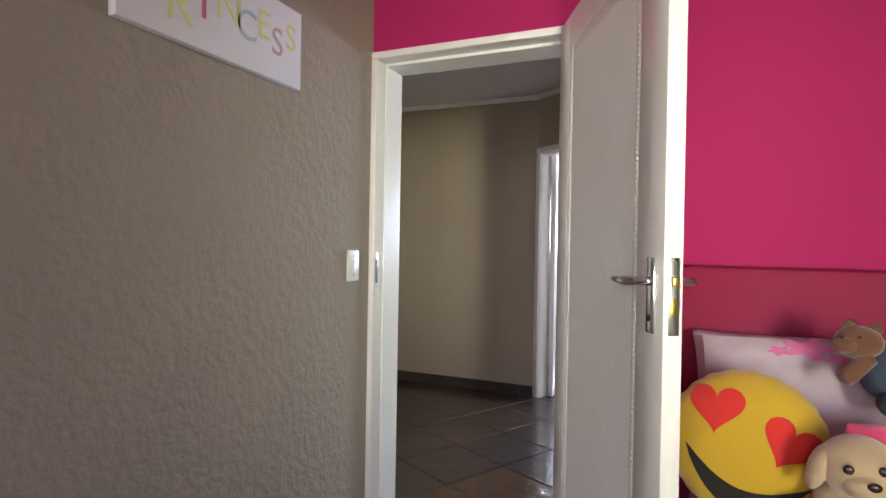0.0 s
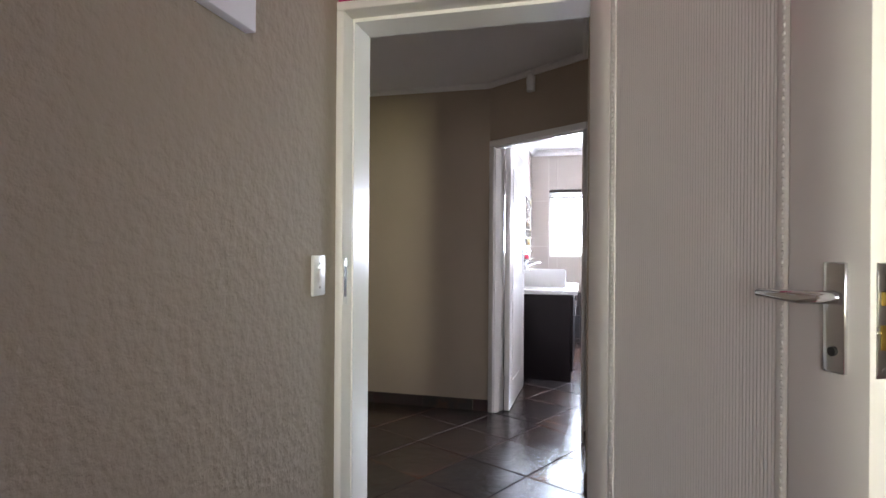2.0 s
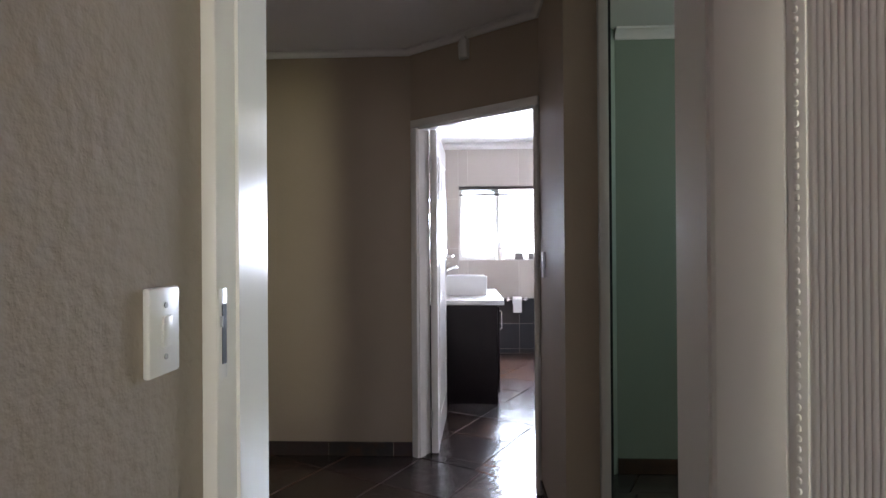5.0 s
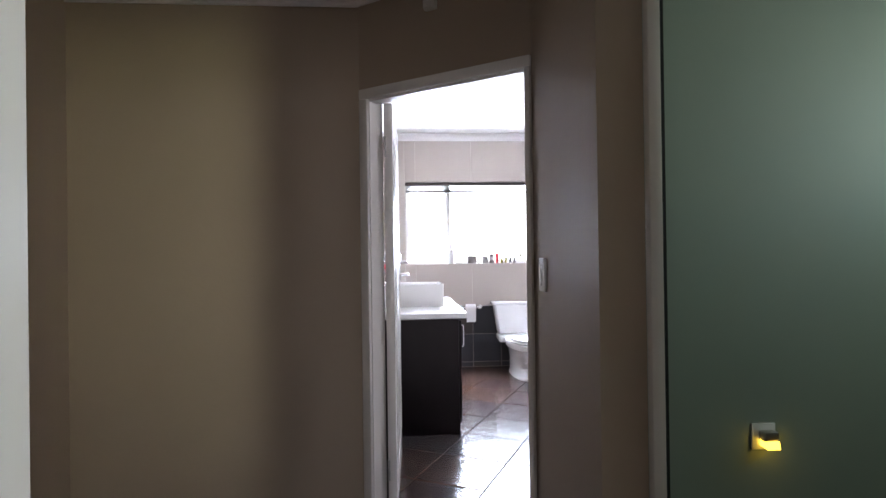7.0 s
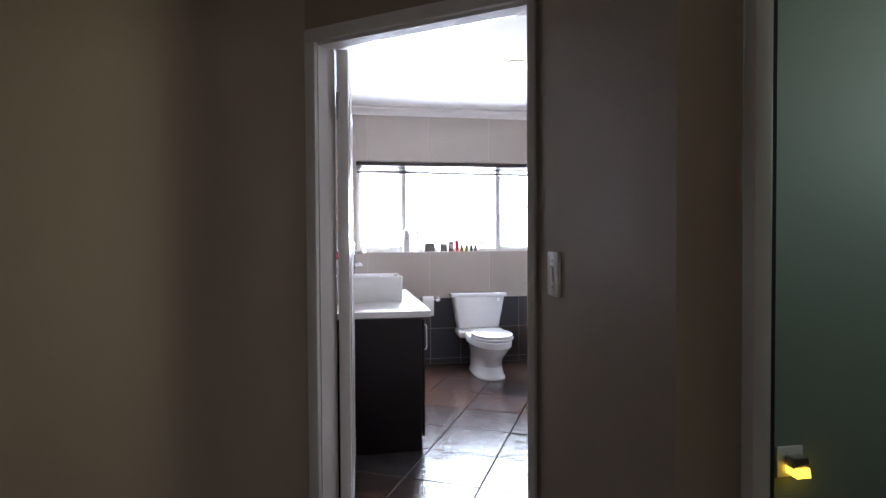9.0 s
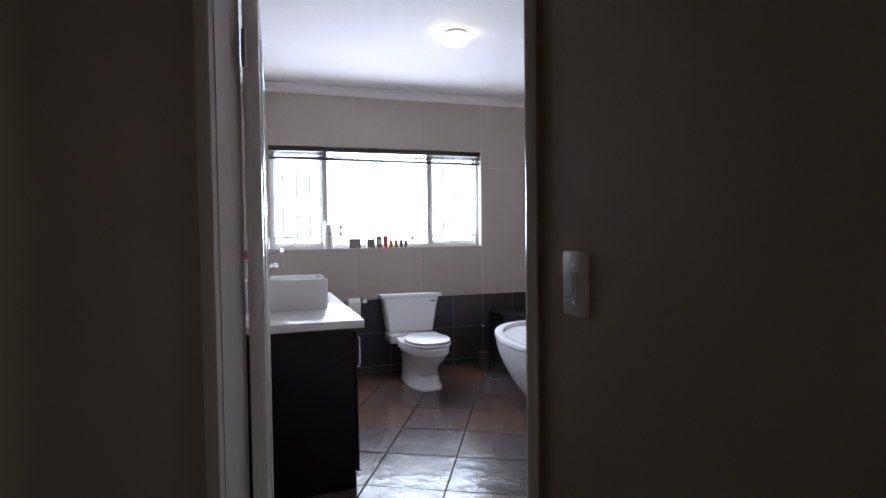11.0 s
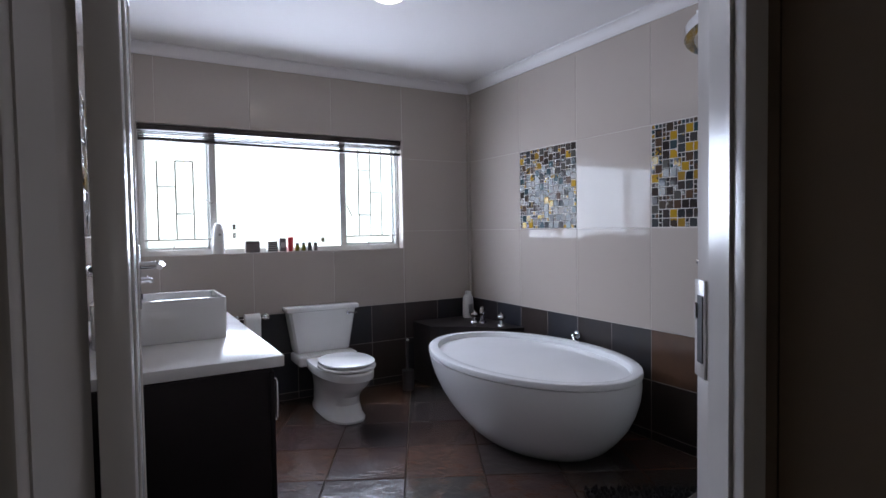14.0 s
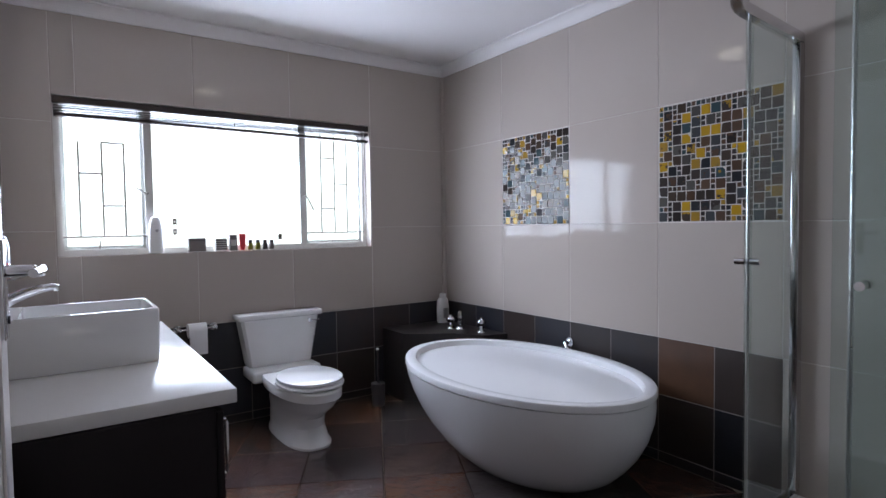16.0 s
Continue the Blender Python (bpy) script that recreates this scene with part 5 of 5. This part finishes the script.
tube(pk, [(0.42, 1.66, 0.77), (0.50, 1.64, 0.755), (0.60, 1.62, 0.72), (0.75, 1.62, 0.64)], [0.018, 0.045, 0.06, 0.08], 20)
blob(pk, (0.72, 1.60, 0.58), 0.12, (1.2, 1, 0.8))
pink = single("pink_plush_toy", pk, PINKP, "hot pink plush toy lying between the cushions", "plush toy")

for ob, dx, dz in ((pil, -0.016, 0.064), (emo, -0.022, 0.046), (pup, -0.040, 0.066), (ted, -0.050, 0.052), (pink, -0.022, 0.046)):
    ob.location += Vector((dx, 0, dz))

# ---------------------------------------------------------------- tiles
TILE_MESH = {}


def tile_mesh(w, h, t, material, chamfer=0.0015):
    """A shared tile: w by h, t thick, with chamfered front edges; u, v in its plane, front towards +z."""
    key = (round(w, 4), round(h, 4), t, material.name)
    if key not in TILE_MESH:
        c = chamfer
        a, d = w / 2, h / 2
        vs = [(-a, -d, 0), (a, -d, 0), (a, d, 0), (-a, d, 0), (-a, -d, t - c), (a, -d, t - c), (a, d, t - c), (-a, d, t - c), (-a + c, -d + c, t), (a - c, -d + c, t), (a - c, d - c, t), (-a + c, d - c, t)]
        fs = [(0, 3, 2, 1), (8, 9, 10, 11)] + [(i, (i + 1) % 4, 4 + (i + 1) % 4, 4 + i) for i in range(4)] + [(4 + i, 4 + (i + 1) % 4, 8 + (i + 1) % 4, 8 + i) for i in range(4)]
        me = bpy.data.meshes.new("tile")
        me.from_pydata(vs, [], fs)
        me.materials.append(material)
        TILE_MESH[key] = me
    return TILE_MESH[key]


def put(name, me, parent, m):
    ob = new(name, me)
    ob.parent = parent
    ob.matrix_parent_inverse = world_of(parent).inverted()
    if m.to_3x3().determinant() < 0:
        m = m @ Matrix.Diagonal((-1, 1, 1, 1))
    loc, rot, _ = m.decompose()
    ob.location, ob.rotation_euler = loc, rot.to_euler()
    return ob


def wall_tiles(parent, name, m, u_lines, v_lines, material, holes=(), gap=0.0038, t=0.008, odd=None):
    """Tiles between the joint lines; m maps u, v, out of the wall. A hole (u0, u1, v0, v1) cuts the tiles that it meets."""
    for iu, (u0, u1) in enumerate(zip(u_lines, u_lines[1:])):
        for iv, (v0, v1) in enumerate(zip(v_lines, v_lines[1:])):
            stone = (odd or {}).get((iu, iv), material)
            rects = [(u0, u1, v0, v1)]
            for h in holes:
                out = []
                for a, b_, c, d in rects:
                    if h[0] >= b_ or h[1] <= a or h[2] >= d or h[3] <= c:
                        out.append((a, b_, c, d))
                        continue
                    if h[0] > a:
                        out.append((a, h[0], c, d))
                    if h[1] < b_:
                        out.append((h[1], b_, c, d))
                    a2, b2 = max(a, h[0]), min(b_, h[1])
                    if h[2] > c:
                        out.append((a2, b2, c, h[2]))
                    if h[3] < d:
                        out.append((a2, b2, h[3], d))
                rects = out
            for a, b_, c, d in rects:
                if b_ - a < 0.012 or d - c < 0.012:
                    continue
                put(name, tile_mesh(b_ - a - gap, d - c - gap, t, stone), parent, m @ Matrix.Translation(((a + b_) / 2, (c + d) / 2, 0)))


scene_obs = bpy.data.objects
EAST = Matrix(((0, 0, -1, XR + 0.008), (1, 0, 0, 0), (0, 1, 0, 0), (0, 0, 0, 1)))
NORTH = Matrix(((1, 0, 0, 0), (0, 0, -1, YW + 0.008), (0, 1, 0, 0), (0, 0, 0, 1)))
WEST = Matrix(((0, 0, 1, XL - 0.008), (1, 0, 0, 0), (0, 1, 0, 0), (0, 0, 0, 1)))
ZB = 0.668
ZT = [ZB, 1.274, 1.880, 2.55]
MOS = [(6.605, 7.238, 1.274, 1.880), (5.368, 5.985, 1.274, 1.880)]
wall_tiles(scene_obs["wall_bath_east"], "tile", EAST, [4.45, 4.75, 5.368, 5.985, 6.605, 7.238, 7.97], ZT, WTILE, MOS)
wall_tiles(scene_obs["wall_bath_east"], "slate_tile", EAST, [5.365, 5.677, 5.985, 6.295, 6.605, 6.92, 7.238, 7.56, 7.97], [0.0, 0.055, 0.361, ZB], SLATEW, odd={(1, 2): RUSTY})
wall_tiles(scene_obs["wall_bath_east"], "tile", EAST, [4.45, 4.75, 5.365], [0.0, 0.07, ZB], WTILE)
structure("slate_bed_east", boxes((XR + 0.0012, XR + 0.004, 5.365, 7.965, 0.0, ZB - 0.001)), SGROUT)
structure("slate_bed_north", boxes((XL + 0.003, XR - 0.003, YW + 0.0012, YW + 0.004, 0.0, ZB - 0.001)), SGROUT)
wall_tiles(scene_obs["wall_bath_north"], "tile", NORTH, [XL, -0.72, -0.105, 0.51, 1.125, XR], ZT, WTILE, [(WX0, WX1, WZ0, WZ1)])
wall_tiles(scene_obs["wall_bath_north"], "slate_tile", NORTH, [XL, -0.74, -0.42, -0.105, 0.205, 0.51, 0.82, 1.125, 1.44, XR], [0.0, 0.055, 0.361, ZB], SLATEW, odd={(7, 2): BROWNISH, (6, 2): BROWNISH})
wall_tiles(scene_obs["wall_bath_west"], "tile", WEST, [4.77, 5.3, 5.92, 6.54, 7.16, 7.97], ZT, WTILE, [(5.55, 7.79, 1.274, 1.880)])
wall_tiles(scene_obs["wall_bath_west"], "slate_tile", WEST, [4.77, 5.1, 5.42, 5.73, 7.16, 7.56, 7.97], [0.0, 0.361, ZB], SLATEW)
for nm, bm_ in (("window_reveal_1", boxes((WX0, WX1, YW + 0.001, 8.2, WZ0 - 0.008, WZ0), bevel=0.001)), ("window_reveal_2", boxes((WX0 - 0.0005, WX0 + 0.006, YW + 0.001, 8.05, WZ0 + 0.001, WZ1 - 0.001))), ("window_reveal_3", boxes((WX1 - 0.006, WX1 + 0.0005, YW + 0.001, 8.05, WZ0 + 0.001, WZ1 - 0.001)))):
    structure(nm, bm_, WTILE)
structure("corner_trim", boxes((XR - 0.030, XR - 0.001, YW - 0.030, YW - 0.001, ZB, 2.475), bevel=0.004), WTILE, "tile corner trim")


def mosaic(name, m, w, h, label, seed, cell=0.0258):
    rnd = random.Random(seed)
    ob = thing(name, *(m @ Vector((w / 2, 0, 0))), label, "mosaic")
    part("backing", boxes((0, w, 0, h, 0, 0.0068), m=m), WGROUT, ob)
    nu, nv = int(round(w / cell)), int(round(h / cell))
    cu, cv = w / nu, h / nv
    used = set()
    g = 0.0042
    for j in range(nv):
        for i in range(nu):
            if (i, j) in used:
                continue
            big = i + 1 < nu and j + 1 < nv and not any(c in used for c in ((i + 1, j), (i, j + 1), (i + 1, j + 1))) and rnd.random() < 0.62
            if big:
                used |= {(i, j), (i + 1, j), (i, j + 1), (i + 1, j + 1)}
                put("mosaic_tile", tile_mesh(2 * cu - g, 2 * cv - g, 0.0076, MOSAIC), ob, m @ Matrix.Translation(((i + 1) * cu, (j + 1) * cv, 0.001)) @ pose(0, 0, 0, rnd.uniform(-3.6, 3.6), rnd.uniform(-3.6, 3.6), 0))
            else:
                used.add((i, j))
                put("mosaic_tile", tile_mesh(cu - g, cv - g, 0.0076, MOSAIC), ob, m @ Matrix.Translation(((i + .5) * cu, (j + .5) * cv, 0.001)) @ pose(0, 0, 0, rnd.uniform(-4.5, 4.5), rnd.uniform(-4.5, 4.5), 0))
    return ob


for k, (y0, y1, z0, z1) in enumerate(MOS):
    mosaic("mosaic_panel", EAST @ Matrix.Translation((y0 + 0.004, z0 + 0.004, 0.0005)), y1 - y0 - 0.008, z1 - z0 - 0.008, "square glass mosaic panel in gold, brown and blue-grey", 5 + k)
mosaic("mosaic_panel", WEST @ Matrix.Translation((5.554, 1.278, 0.0005)), 2.232, 0.598, "long glass mosaic strip in gold, brown and blue-grey", 9, 0.051)


def floor_tiles(parent, origin, angle, pitch, inside, material, gap, seed, t=0.012):
    """A slanted grid of tiles, cut to the outline: inside is a convex polygon."""
    rnd = random.Random(seed)
    c, s = math.cos(radians(angle)), math.sin(radians(angle))
    for i in range(-26, 27):
        for j in range(-26, 27):
            poly = []
            for du, dv in ((0, 0), (1, 0), (1, 1), (0, 1)):
                u = (i + du) * pitch + (gap / 2 if du == 0 else -gap / 2)
                v = (j + dv) * pitch + (gap / 2 if dv == 0 else -gap / 2)
                poly.append((origin[0] + u * c - v * s, origin[1] + u * s + v * c))
            n_in = len(inside)
            for k in range(n_in):
                (ax, ay), (bx, by) = inside[k], inside[(k + 1) % n_in]
                out = []
                for q in range(len(poly)):
                    p0, p1 = poly[q - 1], poly[q]
                    d0 = (bx - ax) * (p0[1] - ay) - (by - ay) * (p0[0] - ax)
                    d1 = (bx - ax) * (p1[1] - ay) - (by - ay) * (p1[0] - ax)
                    if (d0 >= 0) != (d1 >= 0):
                        f = d0 / (d0 - d1)
                        out.append((p0[0] + f * (p1[0] - p0[0]), p0[1] + f * (p1[1] - p0[1])))
                    if d1 >= 0:
                        out.append(p1)
                poly = out
                if not poly:
                    break
            if len(poly) < 3:
                continue
            area = 0.5 * abs(sum(poly[q - 1][0] * poly[q][1] - poly[q][0] * poly[q - 1][1] for q in range(len(poly))))
            if area < 0.004:
                continue
            cx, cy = sum(p[0] for p in poly) / len(poly), sum(p[1] for p in poly) / len(poly)
            lift = rnd.uniform(-0.0012, 0.0012)
            lo = [(x - cx, y - cy, -t) for x, y in poly]
            mid = [(x - cx, y - cy, -0.003) for x, y in poly]
            hi = [((x - cx) * 0.986, (y - cy) * 0.986, 0) for x, y in poly]
            n_ = len(poly)
            me = bpy.data.meshes.new("slate_floor_tile")
            me.from_pydata(lo + mid + hi, [], [tuple(range(2 * n_, 3 * n_))] + [(k, (k + 1) % n_, n_ + (k + 1) % n_, n_ + k) for k in range(n_)] + [(n_ + k, n_ + (k + 1) % n_, 2 * n_ + (k + 1) % n_, 2 * n_ + k) for k in range(n_)])
            me.materials.append(material)
            ob = new("slate_tile", me)
            ob.location = (cx, cy, lift)
            ob.rotation_euler = (radians(rnd.uniform(-0.12, 0.12)), radians(rnd.uniform(-0.12, 0.12)), 0)
            ob.parent = parent


fb = scene_obs["floor_bath_bed"]
fh = scene_obs["floor_hall_bed"]
floor_tiles(fb, (0.495, 6.675), -27.5, 0.413, [(-1.06, 4.66), (-0.33, 4.12), (1.789, 4.12), (1.789, 7.97), (-1.06, 7.97)], SLATE, 0.0045, 3)
floor_tiles(fh, (-0.845, 4.008), -27.5, 0.410, [(-2.41, 2.126), (-0.33, 2.126), (-0.33, 4.118), (-1.06, 4.658), (-2.41, 4.658)], SLATE, 0.005, 4)
floor_tiles(fh, (-0.845, 4.008), -27.5, 0.410, [(-0.33, 2.126), (3.15, 2.126), (3.15, 4.118), (-0.33, 4.118)], SLATE, 0.005, 5)


def skirting(parent_name, m, length, sizes, seed, h=0.085):
    rnd = random.Random(seed)
    ob = thing(parent_name, *m.translation, "slate tile skirting along the hall wall", "skirting")
    tagged(ob, kind="structure")
    u = 0.0
    while u < length - 0.02:
        w = min(rnd.choice(sizes), length - u)
        put("slate_tile", tile_mesh(w - 0.003, h, 0.012, SLATE), ob, m @ Matrix.Translation((u + w / 2, h / 2, 0.0)))
        u += w
    return ob


skirting("skirting_1", Matrix(((1, 0, 0, -2.41), (0, 0, -1, 4.595), (0, 1, 0, 0), (0, 0, 0, 1))), 1.34, (0.41, 0.40), 1)
skirting("skirting_2", Matrix(((0, 0, -1, -0.360), (-1, 0, 0, 4.05), (0, 1, 0, 0), (0, 0, 0, 1))), 0.68, (0.34,), 2)
skirting("skirting_3", Matrix(((1, 0, 0, -0.360), (0, 0, -1, 3.362), (0, 1, 0, 0), (0, 0, 0, 1))), 0.166, (0.34,), 3)
skirting("skirting_4", Matrix(((1, 0, 0, 0.1), (0, 0, -1, 4.36), (0, 1, 0, 0), (0, 0, 0, 1))), 3.0, (0.41, 0.40), 4)
